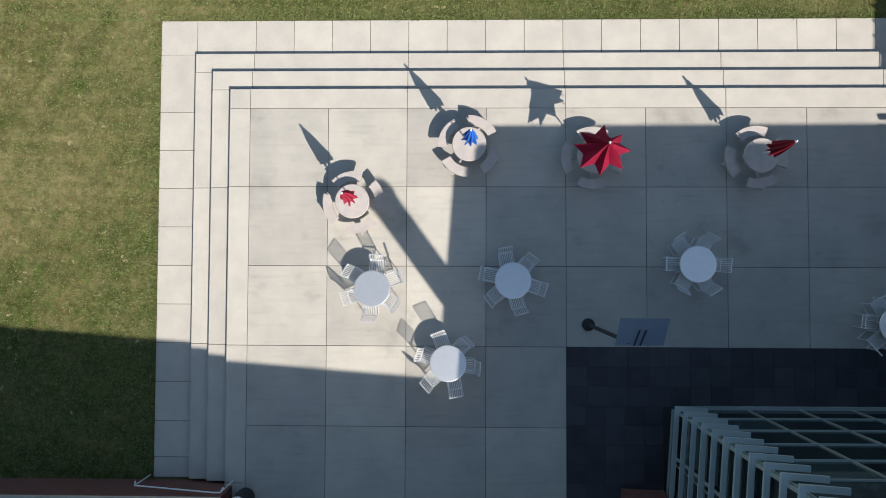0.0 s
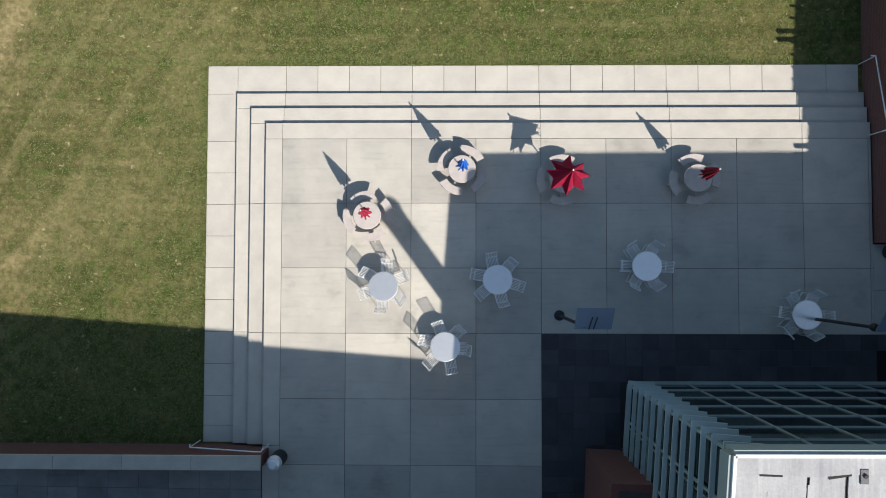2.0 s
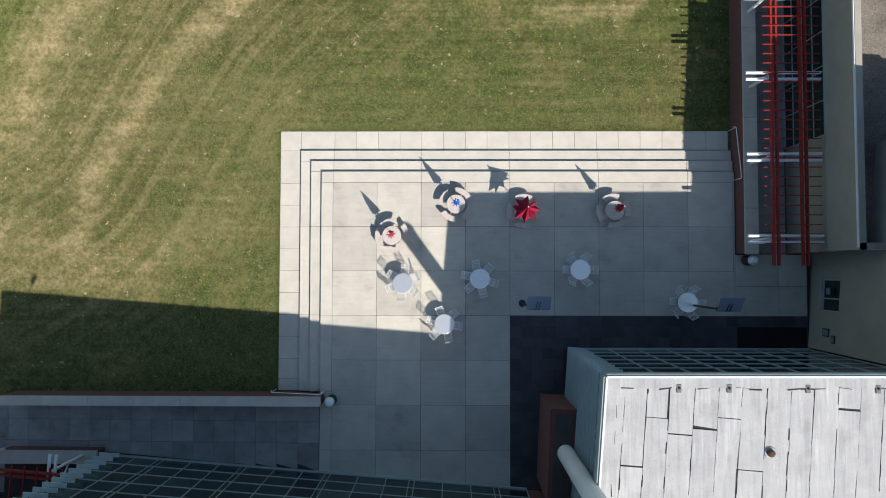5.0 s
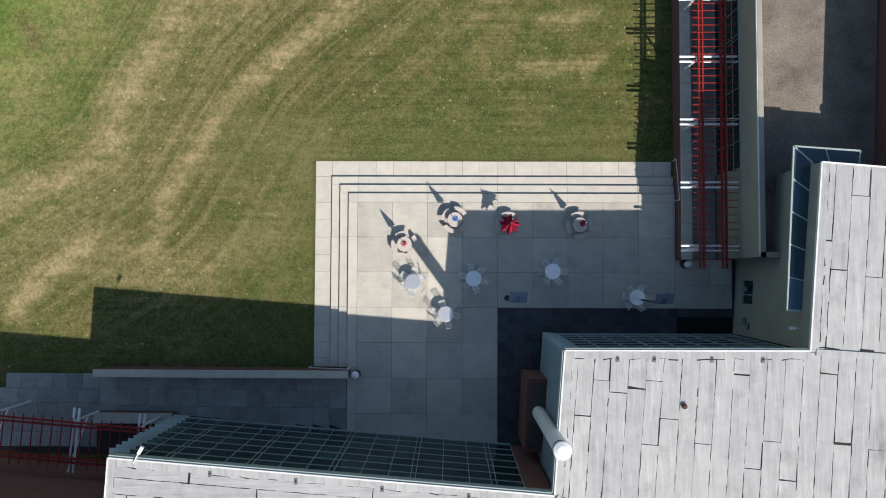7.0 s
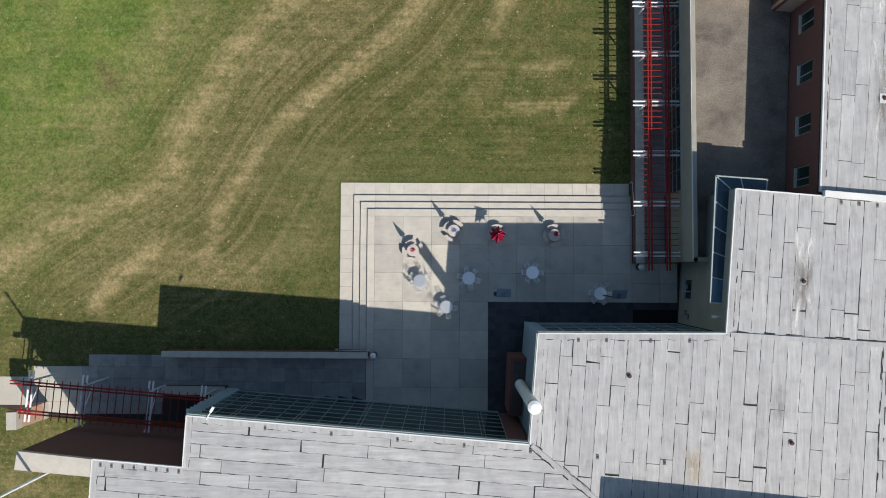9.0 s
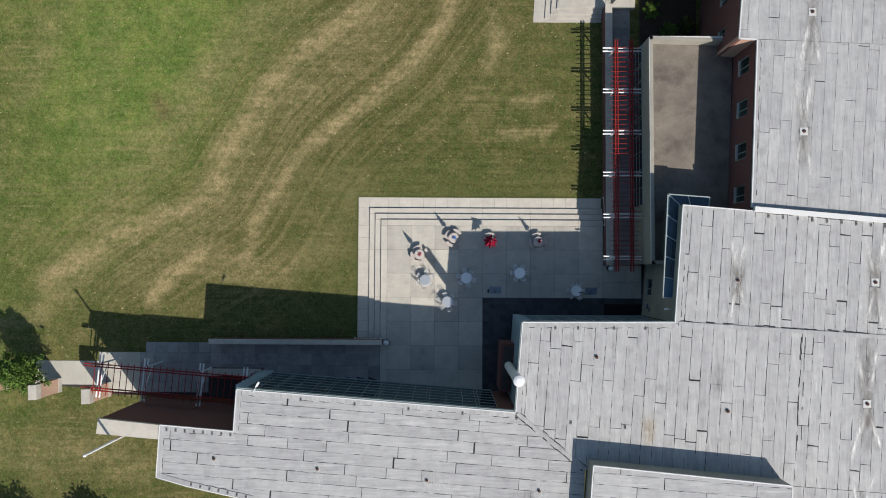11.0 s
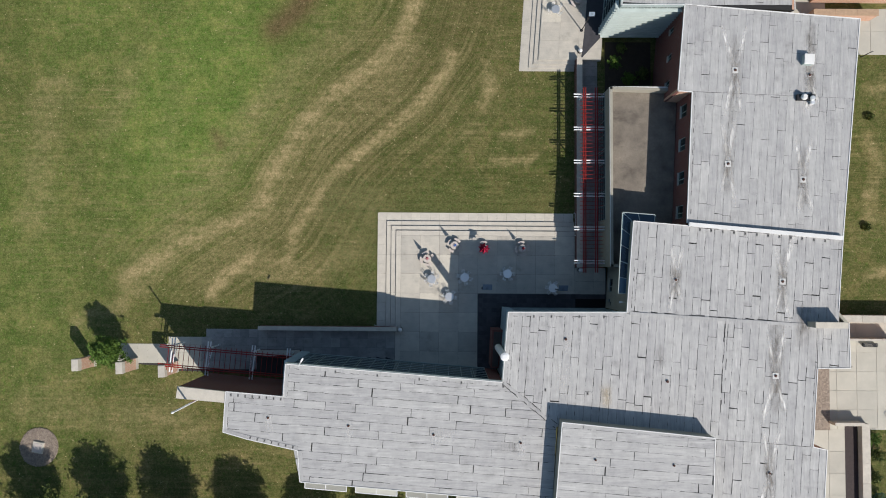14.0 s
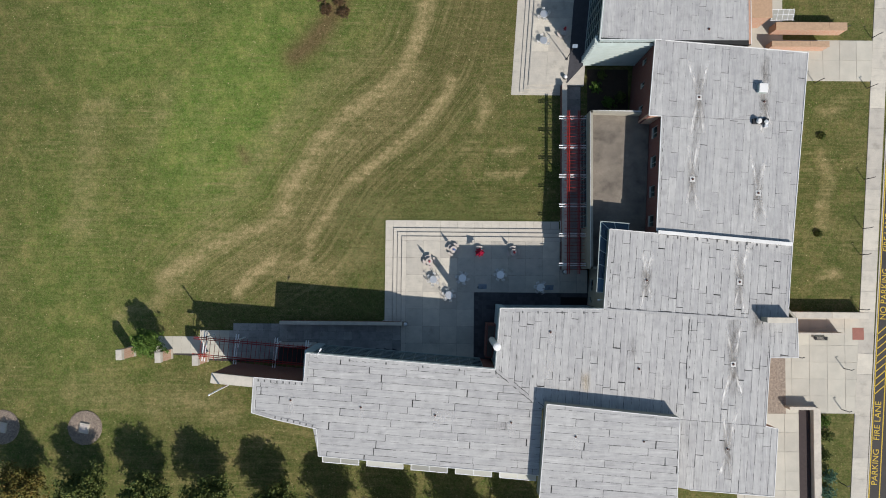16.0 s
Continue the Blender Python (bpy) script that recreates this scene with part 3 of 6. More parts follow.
walkway = base_sheet("walkway", [
    (ccw([(-27.5, facade_y(-22) + 0.1), (-21.8, facade_y(-21.8) + 0.05), (-10.25, facade_y(-10.25) + 0.05), (-10.25, -4.66), (-27.5, -4.66)]), -0.7, lambda x, y: walk_z(x, y) - 0.02),
    (ccw([(-38.6, -9.9), (-27.5, -10.2), (-27.5, -4.68), (-33.9, -4.68), (-33.9, -5.7), (-38.6, -5.7)][0:2] + [(-27.5, -5.72), (-38.6, -5.72)]), -0.7, -0.45),
    (rect(-33.9, -27.5, -5.7, -4.68), -0.7, -0.452),
    (ccw([(-45.0, -9.0), (-38.6, -9.4), (-38.6, -6.6), (-45.0, -6.6)]), -0.7, -0.453),
    (ccw([(-27.5, -10.2), (-21.8, -10.6), (-21.7, -7.4), (-27.5, -7.3)]), -0.7, -0.451),
], "concrete slab walkway beside a low wall", "walkway")
wx = -10.25
k = 0
while wx > -27.4:
    x0 = max(wx - 1.14, -27.5)
    edges = [-4.66, -5.7, -6.85]
    for a, b in zip(edges, edges[1:]):
        low = max(b, facade_y(x0) + 0.08)
        if a - low > 0.1:
            cut_slab(walkway, rect(x0 + 0.006, wx - 0.006, low + 0.006, a - 0.006), walk_z, WALK_SHADED)
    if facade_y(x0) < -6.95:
        cut_slab(walkway, ccw([(x0 + 0.006, max(facade_y(max(x0, -21.5)), -8.0) + 0.06), (wx - 0.006, max(facade_y(max(wx, -21.5)), -8.6) + 0.06), (wx - 0.006, -6.862), (x0 + 0.006, -6.862)]), walk_z, WALK_SHADED)
    wx = x0
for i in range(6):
    slab(walkway, -33.9 + 1.066 * i, -33.9 + 1.066 * (i + 1), -5.7, -4.68, -0.43, WALK_SHADED)
# Western slabs get the pale sunlit tone, the others the shade-darkened one.
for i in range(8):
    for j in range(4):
        slab(walkway, -38.6 + 1.387 * i, -38.6 + 1.387 * (i + 1), -9.7 + 1.0 * j, -8.7 + 1.0 * j, -0.43, PLAZA if i < 3 else WALK_SHADED)
for i in range(5):
    slab(walkway, -45.0 + 1.28 * i, -45.0 + 1.28 * (i + 1), -9.0, -6.6, -0.43, PLAZA)


# ---- low walls ----
def low_wall(name, x0, x1, y0, y1, z0, z1, along, label, mat=BRICK, cap=0.10, step=2.4, cap_mat=None):
    """A brick wall with separate coping stones that run along x or y."""
    wall = tagged(part(name, box(bmesh.new(), x0 + 0.04, x1 - 0.04, y0 + 0.04, y1 - 0.04, z0, z1 - cap), mat), label, "wall", kind="structure")
    a, b = (x0, x1) if along == "x" else (y0, y1)
    n = max(1, round((b - a) / step))
    for i in range(n):
        c, d = a + (b - a) * i / n + 0.005, a + (b - a) * (i + 1) / n - 0.005
        bm = box(bmesh.new(), *((c, d, y0, y1) if along == "x" else (x0, x1, c, d)), z1 - cap, z1, 0.012)
        part("coping", bm, cap_mat or CAP, wall)
    return wall


low_wall("wall_west", -27.0, -9.95, -4.66, -4.16, -0.6, 1.08, "x", "low brick wall with a concrete coping")
low_wall("wall_east", 12.12, 12.82, 3.3, 29.5, -0.6, 1.08, "y", "low brick wall with a concrete coping beside the pergola")
low_wall("wall_ramp", -27.2, -21.9, -7.85, -7.15, -0.6, 0.55, "x", "short brick wall with broad concrete coping beside the walkway")


def handrail(points, label):
    rail = empty("handrail", points[0][0], points[0][1], 0, label=label, category="handrail")
    origin = Vector((points[0][0], points[0][1], 0))
    pts = [Vector(p) - origin for p in points]
    bm = bmesh.new()
    for a, b in zip(pts, pts[1:]):
        tube(bm, a, b, 0.022, 8)
    part("rail", bm, WHITE, rail)
    for p in (pts[1], pts[-2]):
        part("post", tube(bmesh.new(), (p.x, p.y, -0.6), p, 0.02, 8), WHITE, rail)
    return rail


handrail([(-12.75, -3.98, 0.32), (-12.7, -4.06, 0.45), (-12.4, -4.06, 0.5), (-10.2, -4.06, 0.92), (-9.98, -4.06, 0.92), (-9.95, -3.96, 0.8)], "white tubular handrail along the low wall at the steps")
handrail([(11.95, 10.15, 0.32), (12.03, 10.1, 0.45), (12.03, 9.8, 0.5), (12.03, 7.6, 0.92), (12.03, 7.3, 0.92), (11.95, 7.25, 0.8)], "white tubular handrail along the pergola wall at the steps")


# ---- buildings ----
ROOF = 8.66


def wall_run(parent, p, q, z0, z1, mat, openings=(), thick=0.3, name="wall", label=""):
    """A wall from p to q (outside on the right hand), with real openings (start, end, sill, head)."""
    p, q = Vector((*p, 0)), Vector((*q, 0))
    d = (q - p).normalized()
    inward = Vector((-d.y, d.x, 0))
    length = (q - p).length
    us = sorted({0.0, length, *(v for o in openings for v in o[:2])})
    zs = sorted({z0, z1, *(v for o in openings for v in o[2:])})
    solid = {(i, j) for i in range(len(us) - 1) for j in range(len(zs) - 1)
             if not any(o[0] <= us[i] < o[1] and o[2] <= zs[j] < o[3] for o in openings)}
    bm = bmesh.new()
    made = {}
    def corner(i, j, k):
        if (i, j, k) not in made:
            v = p + d * us[i] + inward * (thick * k)
            made[i, j, k] = bm.verts.new((v.x, v.y, zs[j]))
        return made[i, j, k]
    for i, j in solid:
        for k in (0, 1):
            bm.faces.new([corner(*c, k) for c in ((i, j), (i + 1, j), (i + 1, j + 1), (i, j + 1))])
        for ni, nj, c1, c2 in ((i - 1, j, (i, j), (i, j + 1)), (i + 1, j, (i + 1, j), (i + 1, j + 1)), (i, j - 1, (i, j), (i + 1, j)), (i, j + 1, (i, j + 1), (i + 1, j + 1))):
            if (ni, nj) not in solid:
                bm.faces.new((corner(*c1, 0), corner(*c2, 0), corner(*c2, 1), corner(*c1, 1)))
    ob = part(name, bm, mat, parent, label)
    for a, b, lo, hi in openings:
        window(parent, p + d * a, p + d * b, lo, hi, inward)
    return ob


def window(parent, a, b, lo, hi, inward):
    """A framed window with two panes, set back in its opening."""
    win = part("window", bmesh_frame(a + inward * 0.1, b + inward * 0.1, lo, hi, 0.06), FRAME, parent)
    mid = a.lerp(b, 0.6)
    for s, e in ((a, mid), (mid, b)):
        bm = bmesh.new()
        beam(bm, (s + inward * 0.11) + Vector((0, 0, (lo + hi) / 2)), (e + inward * 0.11) + Vector((0, 0, (lo + hi) / 2)), 0.012, hi - lo - 0.1)
        part("pane", bm, GLASS, win)
    bm = bmesh.new()
    beam(bm, a - inward * 0.03 + Vector((0, 0, lo)), b - inward * 0.03 + Vector((0, 0, lo)), 0.16, 0.05)
    part("sill", bm, CAP, win)


def bmesh_frame(a, b, lo, hi, w):
    bm = bmesh.new()
    up = Vector((0, 0, 1))
    for z in (lo + w / 2, hi - w / 2):
        beam(bm, a + up * z, b + up * z, 0.08, w)
    d = (b - a).normalized()
    for e in (a + d * w / 2, b - d * w / 2, a.lerp(b, 0.6)):
        beam(bm, e + up * lo, e + up * hi, 0.08, w)
    return bm


def curtain_wall(parent, p, q, z0, z1, cols, rows, name="curtain_wall", pair=3, last=None):
    """A glazed front: mullions (some doubled), transoms and single panes."""
    p, q = Vector((*p, 0)), Vector((*q, 0))
    up = Vector((0, 0, 1))
    d = (q - p).normalized()
    out = Vector((d.y, -d.x, 0))
    grid = part(name, beam(bmesh.new(), p + up * (z0 + 0.06), q + up * (z0 + 0.06), 0.2, 0.12), FRAME, parent, "pale green metal and dark glass front")
    length = (q - p).length
    usual = (length - last) / (cols - 1) if last else length / cols
    at = [usual * i for i in range(cols)] + [length]
    for i in range(cols + 1):
        c = p + d * at[i]
        for off in ((0.0, 0.28) if pair and i % pair == 1 else (0.0,)):
            e = c + d * off
            bm = bmesh.new()
            prism(bm, [(v.x, v.y) for v in (e + out * 0.05 - d * 0.017, e + out * 0.05 + d * 0.017, e - out * 0.06 + d * 0.017, e - out * 0.06 - d * 0.017)], z0, z1)
            part("mullion", bm, FRAME, grid)
    for j in range(1, rows + 1):
        z = z0 + (z1 - z0) * j / rows
        part("transom", beam(bmesh.new(), p + out * 0.02 + up * z, q + out * 0.02 + up * z, 0.06, 0.034), FRAME, grid)
    ph = (z1 - z0) / rows
    for i in range(cols):
        me = mesh_of("pane", beam(bmesh.new(), d * 0.024, d * (at[i + 1] - at[i] - 0.024), 0.02, ph - 0.05), GLASS) if i in (0, cols - 1) else me
        for j in range(rows):
            ob = part("pane", me, None, grid)
            ob.location = p + d * at[i] + up * (z0 + ph * (j + 0.5))
    return grid


def louvers(parent, p, q, z0, z1, count, reach, ends=(0.0, 0.0), posts=4, wrap=0.0):
    """Horizontal sun blades along a front, on thin uprights."""
    p, q = Vector((*p, 0)), Vector((*q, 0))
    d = (q - p).normalized()
    out = Vector((d.y, -d.x, 0))
    up = Vector((0, 0, 1))
    for i in range(count):
        z = z0 + (z1 - z0) * (i + 0.5) / count
        a, b = p - d * ends[0] + out * (0.12 + reach / 2), q + d * ends[1] + out * (0.12 + reach / 2)
        part("louver", beam(bmesh.new(), a + up * z, b + up * z, reach, 0.05), LOUVER, parent)
        if wrap:
            c = p - d * (0.1 + reach / 2) + out * 0.12
            part("louver_return", beam(bmesh.new(), c + up * (z + 0.002), c - out * wrap + up * (z + 0.002), reach, 0.05), LOUVER, parent)
    for i in range(posts + 1):
        e = p.lerp(q, i / posts) + out * 0.1
        part("louver_post", beam(bmesh.new(), e + up * z0, e + up * z1, 0.06, 0.06), FRAME, parent)


LEAN = 0.075


def membrane(parent, shape, z, along, width=0.92, seed=1, bold=1.0):
    """A flat roof: a black deck with pale membrane strips, cut to the roof's outline."""
    rng = random.Random(seed)
    shape = ccw(list(shape))
    deck = part("roof_deck", prism(bmesh.new(), shape, z - 0.3, z - 0.02), GAP, parent, "black seams between roof strips")
    u, v = (Vector((1, -LEAN)).normalized(), Vector((LEAN, 1)).normalized())
    if along == "x":
        u, v = v, u
    pu = [Vector(p).dot(u) for p in shape]
    pv = [Vector(p).dot(v) for p in shape]
    a = min(pu) - rng.random() * 0.5
    back = lambda s, t: tuple(u * s + v * t)
    while a < max(pu):
        w = width + rng.uniform(-0.06, 0.06)
        t = min(pv) - rng.uniform(0, 5)
        while t < max(pv):
            run = rng.uniform(3.0, 11.0)
            g = rng.choice((0.02, 0.03, 0.04, 0.055, 0.075)) * bold
            e = rng.choice((0.012, 0.02, 0.03, 0.045, 0.07, 0.12)) * bold
            torn = rng.choice((0.0, 0.0, 0.08, 0.14, 0.3))
            wob = rng.uniform(-0.02, 0.02)
            n = max(3, int(run / 0.45))
            right, left = [], []
            for k in range(n):
                lo, hi = t + e + (run - e) * k / n, t + e + (run - e) * (k + 1) / n - 0.02
                o = -g if k / n < torn else rng.choice((0.004, -0.014, -0.024 * bold, -0.03 * bold, -0.038 * bold, -g * 0.7))
                right += [(a + w + o, lo), (a + w + o + rng.choice((0, 0, 0.008)), hi)]
                o = rng.choice((-0.004, -0.004, 0.003, 0.012 * bold, g * 0.4))
                left += [(a + o, lo), (a + o, hi)]
            right[0] = (right[0][0], t + e * rng.choice((0.4, 1.0, 1.0)))
            left = left[::-1]
            left[0] = (left[0][0] + wob, left[0][1])
            quad = [back(*p) for p in right + left]
            cut = clip_convex(ccw(quad), shape)
            if cut and area(cut) > 0.05:
                part("roof_strip", prism(bmesh.new(), cut, z - 0.019, z + rng.uniform(0, 0.016)), MEMBRANE if along == "y" else MEMBRANE_X, deck)
            t += run
        a += w
    return deck


def coping_line(parent, pts, z, width=0.08, mat=COPING, high=0.16, closed=False):
    """White metal edging along a roof's rim."""
    pairs = list(zip(pts, pts[1:])) + ([(pts[-1], pts[0])] if closed else [])
    for a, b in pairs:
        part("roof_edge", beam(bmesh.new(), (*a, z + high / 2 - 0.10), (*b, z + high / 2 - 0.10), width, high), mat, parent)


def flashing(parent, pts, z, side, seed, width=0.42):
    """A band of membrane lapped over the rim, with a dirty, broken inner edge; side is 1 where the roof lies to the left of the line."""
    rng = random.Random(seed)
    for a, b in zip(pts, pts[1:]):
        z += 0.004
        a, b = Vector(a), Vector(b)
        d = (b - a).normalized()
        inward = Vector((-d.y, d.x)) * side
        ln = (b - a).length
        if ln < 2.0:
            continue
        n = max(2, int(ln / 0.5))
        at = [0.03 + (ln - 0.06) * k / n for k in range(n + 1)]
        inner = [a + d * t + inward * (width + rng.choice((-0.03, -0.01, 0.0, 0.02, 0.04))) for t in at]
        outer = [a + d * t + inward * 0.05 for t in at]
        bm, lip = bmesh.new(), bmesh.new()
        prism(bm, ccw([tuple(v) for v in outer] + [tuple(v) for v in reversed(inner)]), z + 0.017, z + 0.024)
        band = part("flashing", bm, MEMBRANE, parent)
        for p, q in zip(inner, inner[1:]):
            if rng.random() < 0.55:
                w = rng.choice((0.02, 0.03, 0.05, 0.07))
                prism(lip, ccw([tuple(v) for v in (p, q, q + inward * w * rng.uniform(0.2, 1), p + inward * w)]), z + 0.017, z + 0.022)
        tagged(part("lifted_edge", lip, GAP, band), kind="stuff")


def grime(parent, x, y, rx, ry, mat, amount, seed=1, z=0.021, turn=0.0):
    """A soft stain on a roof, strongest at its middle and drawn out along y."""
    n = 14
    verts, faces, value = [], [], []
    for j in range(n + 1):
        for i in range(n + 1):
            u, v = 2 * i / n - 1, 2 * j / n - 1
            ca, sa = math.cos(radians(turn)), math.sin(radians(turn))
            verts.append((x + u * rx * ca - v * ry * sa, y + u * rx * sa + v * ry * ca, z))
            rad = math.hypot(u * (0.8 + 0.9 * (1 - abs(v))), v)
            value.append(amount * max(0.0, 1 - rad) ** 0.8 * (0.75 + 0.5 * noise.noise(Vector((u * 2, v * 2, seed)))))
    for j in range(n):
        for i in range(n):
            k = j * (n + 1) + i
            faces.append((k, k + 1, k + n + 2, k + n + 1))
    me = bpy.data.meshes.new("stain")
    me.from_pydata(verts, [], faces)
    me.attributes.new("amount", "FLOAT", "POINT").data.foreach_set("value", [max(0.0, v) for v in value])
    me.materials.append(mat)
    return part("stain", me, None, parent)


def drain(x, y, z, r=0.15, spread=0.0):
    d = empty("roof_drain", x, y, z, label="dark rusty roof drain on the white membrane", category="roof drain", group="roof drains")
    part("collar", lathe(bmesh.new(), [(r * 1.6, 0.0), (r * 1.5, 0.03), (r, 0.035)], 16), MEMBRANE, d)
    rng = random.Random(int(x * 10 + y * 7))
    if spread:
        if spread > 4.55 and r > 0.14:
            part("base_plate", box(bmesh.new(), -0.34, 0.34, -0.34, 0.34, 0.022, 0.04, 0.008), PATCH, d)
        for k, turn in enumerate((79, 101, 258, 282)):
            turn += rng.uniform(-5, 5)
            ln, hw = spread * rng.uniform(0.6, 1.1), rng.uniform(0.32, 0.55)
            a = radians(turn)
            grime(d, math.cos(a) * (0.3 + ln / 2), math.sin(a) * (0.3 + ln / 2), hw, ln * 0.62, STAIN_WHITE, 2.1, seed=int(x * 5 + y) + k, z=0.012 + 0.002 * k, turn=turn - 90)
        grime(d, 0, 0, 1.1, spread * 0.8, STAIN, 1.1, seed=int(x * 3 + y))
    elif x < 18:
        grime(d, 0.1, -0.5, 0.8, 1.4, STAIN_WHITE, 0.7, seed=int(x * 3 + y))
    part("strainer", lathe(bmesh.new(), [(r, 0.03), (r * 0.95, 0.12), (r * 0.5, 0.16)], 14), material_once("rust", (0.10, 0.05, 0.04)), d)
    return d


ONCE = {}


def material_once(name, col):
    if name not in ONCE:
        ONCE[name] = material(name, col, grain=30, stain=3, dark=0.6)
    return ONCE[name]


main = empty("main_building", 3, -1.7, 0, label="two-storey building with glass fronts and a white flat roof", category="building")
main.matrix_basis = Matrix()
WA, WB, WC, WE = (2.9, -1.7), (15.9, -1.65), (16.68, 8.45), (2.32, -9.35)
GA, GE = (3.2, -1.82), (2.66, -9.35)
curtain_wall(main, (15.9, -1.78), GA, 0.0, 8.3, 8, 7, pair=0, last=2.05)
part("fascia", beam(bmesh.new(), (*WB, 8.44), (*WA, 8.44), 0.24, 0.44), FRAME, main)
curtain_wall(main, GA, GE, 0.0, 8.3, 5, 7, pair=0)
part("fascia", beam(bmesh.new(), (*WA, 8.44), (*WE, 8.44), 0.24, 0.44), FRAME, main)
louvers(main, GA, GE, 0.35, 8.3, 13, 0.13, posts=6, wrap=0.8, ends=(0.23, 0.0))
wall_run(main, WC, WB, -0.5, ROOF - 0.02, BEIGE, [(6.45, 8.1, 0.9, 2.3)], label="beige concrete wall")
wall_run(main, (39.7, 6.6), WC, -0.5, ROOF - 0.02, BEIGE)
wall_run(main, (39.1, -1.3), (39.7, 6.6), -0.5, ROOF - 0.02, BRICK_PALE)
wall_run(main, (40.2, -2.55), (39.1, -1.3), -0.5, ROOF - 0.02, BEIGE)
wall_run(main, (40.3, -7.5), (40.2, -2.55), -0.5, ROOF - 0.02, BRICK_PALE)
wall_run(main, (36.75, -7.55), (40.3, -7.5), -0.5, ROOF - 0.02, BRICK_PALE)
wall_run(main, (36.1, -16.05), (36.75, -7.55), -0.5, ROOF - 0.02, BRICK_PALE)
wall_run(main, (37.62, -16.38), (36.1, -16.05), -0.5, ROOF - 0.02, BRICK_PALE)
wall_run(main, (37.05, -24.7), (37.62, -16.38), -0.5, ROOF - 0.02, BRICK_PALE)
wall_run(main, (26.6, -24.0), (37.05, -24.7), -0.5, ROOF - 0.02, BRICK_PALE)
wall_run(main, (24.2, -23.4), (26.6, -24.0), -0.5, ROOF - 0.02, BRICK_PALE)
for z in (0.02, 4.2):
    part("floor_slab", prism(bmesh.new(), ccw([(3.1, -1.95), (15.7, -1.95), (15.4, -12.5), (8.0, -12.8), (2.6, -9.2)]), z - 0.25, z), BLIND, main)
membrane(main, [(15.95, -1.72), (16.68, 8.45), (39.72, 6.65), (39.1, -3.0)], ROOF, "y", seed=3)
membrane(main, [(2.9, -1.7), (15.9, -1.74), (36.9, -2.9), (36.1, -16.05), (8.25, -14.1), (2.34, -9.37)], ROOF, "y", seed=4)
membrane(main, [(24.1, -15.25), (36.08, -16.09), (37.62, -16.38), (37.05, -24.7), (26.6, -24.0), (24.1, -23.5)], ROOF, "y", seed=5)
membrane(main, [(36.9, -2.92), (40.2, -2.55), (40.3, -7.5), (36.7, -7.55)], ROOF, "y", seed=6)
flashing(main, [WE, WA, WB, WC], ROOF, -1, 51)
coping_line(main, [WE, WA, WB, WC, (39.72, 6.62), (39.1, -1.3)], ROOF)
part("parapet", beam(bmesh.new(), (22.7, 8.12, ROOF + 0.16), (39.6, 6.72, ROOF + 0.16), 0.42, 0.36), COPING, main, "white parapet between two roofs")
coping_line(main, [(40.2, -2.55), (40.3, -7.5), (36.72, -7.55), (36.1, -16.05), (37.62, -16.38), (37.05, -24.7), (26.6, -24.0)], ROOF)
part("expansion_seam", beam(bmesh.new(), (16.2, -1.72, ROOF + 0.03), (36.9, -2.95, ROOF + 0.03), 0.34, 0.07), MEMBRANE, main)
part("expansion_seam", beam(bmesh.new(), (2.45, -9.4, ROOF + 0.03), (8.2, -14.1, ROOF + 0.03), 0.3, 0.07), MEMBRANE, main)



def open_seam(parent, p, q, z, width, seed, share=0.6):
    """Dark pieces of uneven width along a line: tears of a lifted, broken lap in the membrane, and painted shadow
    beside a raised seam.
    """
    rng = random.Random(seed)
    p, q = Vector(p), Vector(q)
    d = (q - p).normalized()
    side = Vector((-d.y, d.x))
    bm, t, ln = bmesh.new(), 0.0, (q - p).length
    while t < ln:
        e = min(ln, t + rng.uniform(0.25, 0.8))
        if rng.random() < share and e - t > 0.1:
            o = side * rng.uniform(-0.03, 0.03)
            a, b = p + d * t + o, p + d * e + o
            prism(bm, ccw([tuple(v) for v in (a, b, b + side * width * rng.uniform(0.2, 1), a + side * width * rng.uniform(0.3, 1))]), z, z + 0.004)
        t = e
    return tagged(part("open_seam", bm, GAP, parent), kind="stuff")


open_seam(main, (26.6, -2.8), (26.0, -12.4), ROOF + 0.02, 0.13, 61, 0.7)
open_seam(main, (26.95, -2.8), (26.4, -12.4), ROOF + 0.02, 0.08, 62, 0.45)
# Black dashes painted as the shadow under the expansion seam's north edge.
open_seam(main, (16.3, -1.5), (36.8, -2.73), ROOF + 0.02, 0.12, 63, 0.5)
open_seam(main, (2.75, -9.4), (8.45, -14.0), ROOF + 0.02, 0.10, 64, 0.7)
open_seam(main, (2.25, -9.6), (7.95, -14.25), ROOF + 0.02, 0.12, 65, 0.6)
open_seam(main, (16.35, 0.3), (16.85, 7.4), ROOF + 0.026, 0.13, 66, 0.55)
open_seam(main, (22.7, 7.85), (39.4, 6.45), ROOF + 0.02, 0.10, 67, 0.5)

west = empty("west_wing", label="long wing with a sloping-set glass front and white roof", category="building")
curtain_wall(west, (0.85, -9.24), (-21.5, -7.55), 0.0, 8.3, 15, 7)
wall_run(west, WE, (0.9, -9.24), -0.3, 8.3, BRICK, label="dark red brick wall")
part("fascia", beam(bmesh.new(), (*WE, 8.44), (-21.5, -7.55, 8.44), 0.3, 0.44), FRAME, west)
curtain_wall(west, (-21.5, -7.55), (-21.7, -11.1), -0.4, 8.3, 2, 7, pair=0)
louvers(west, (-21.5, -7.55), (-21.7, -11.1), 0.2, 8.3, 13, 0.2, posts=2, wrap=0.9, ends=(0.3, 0.0))
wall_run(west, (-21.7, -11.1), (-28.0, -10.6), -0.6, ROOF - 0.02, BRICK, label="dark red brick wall")
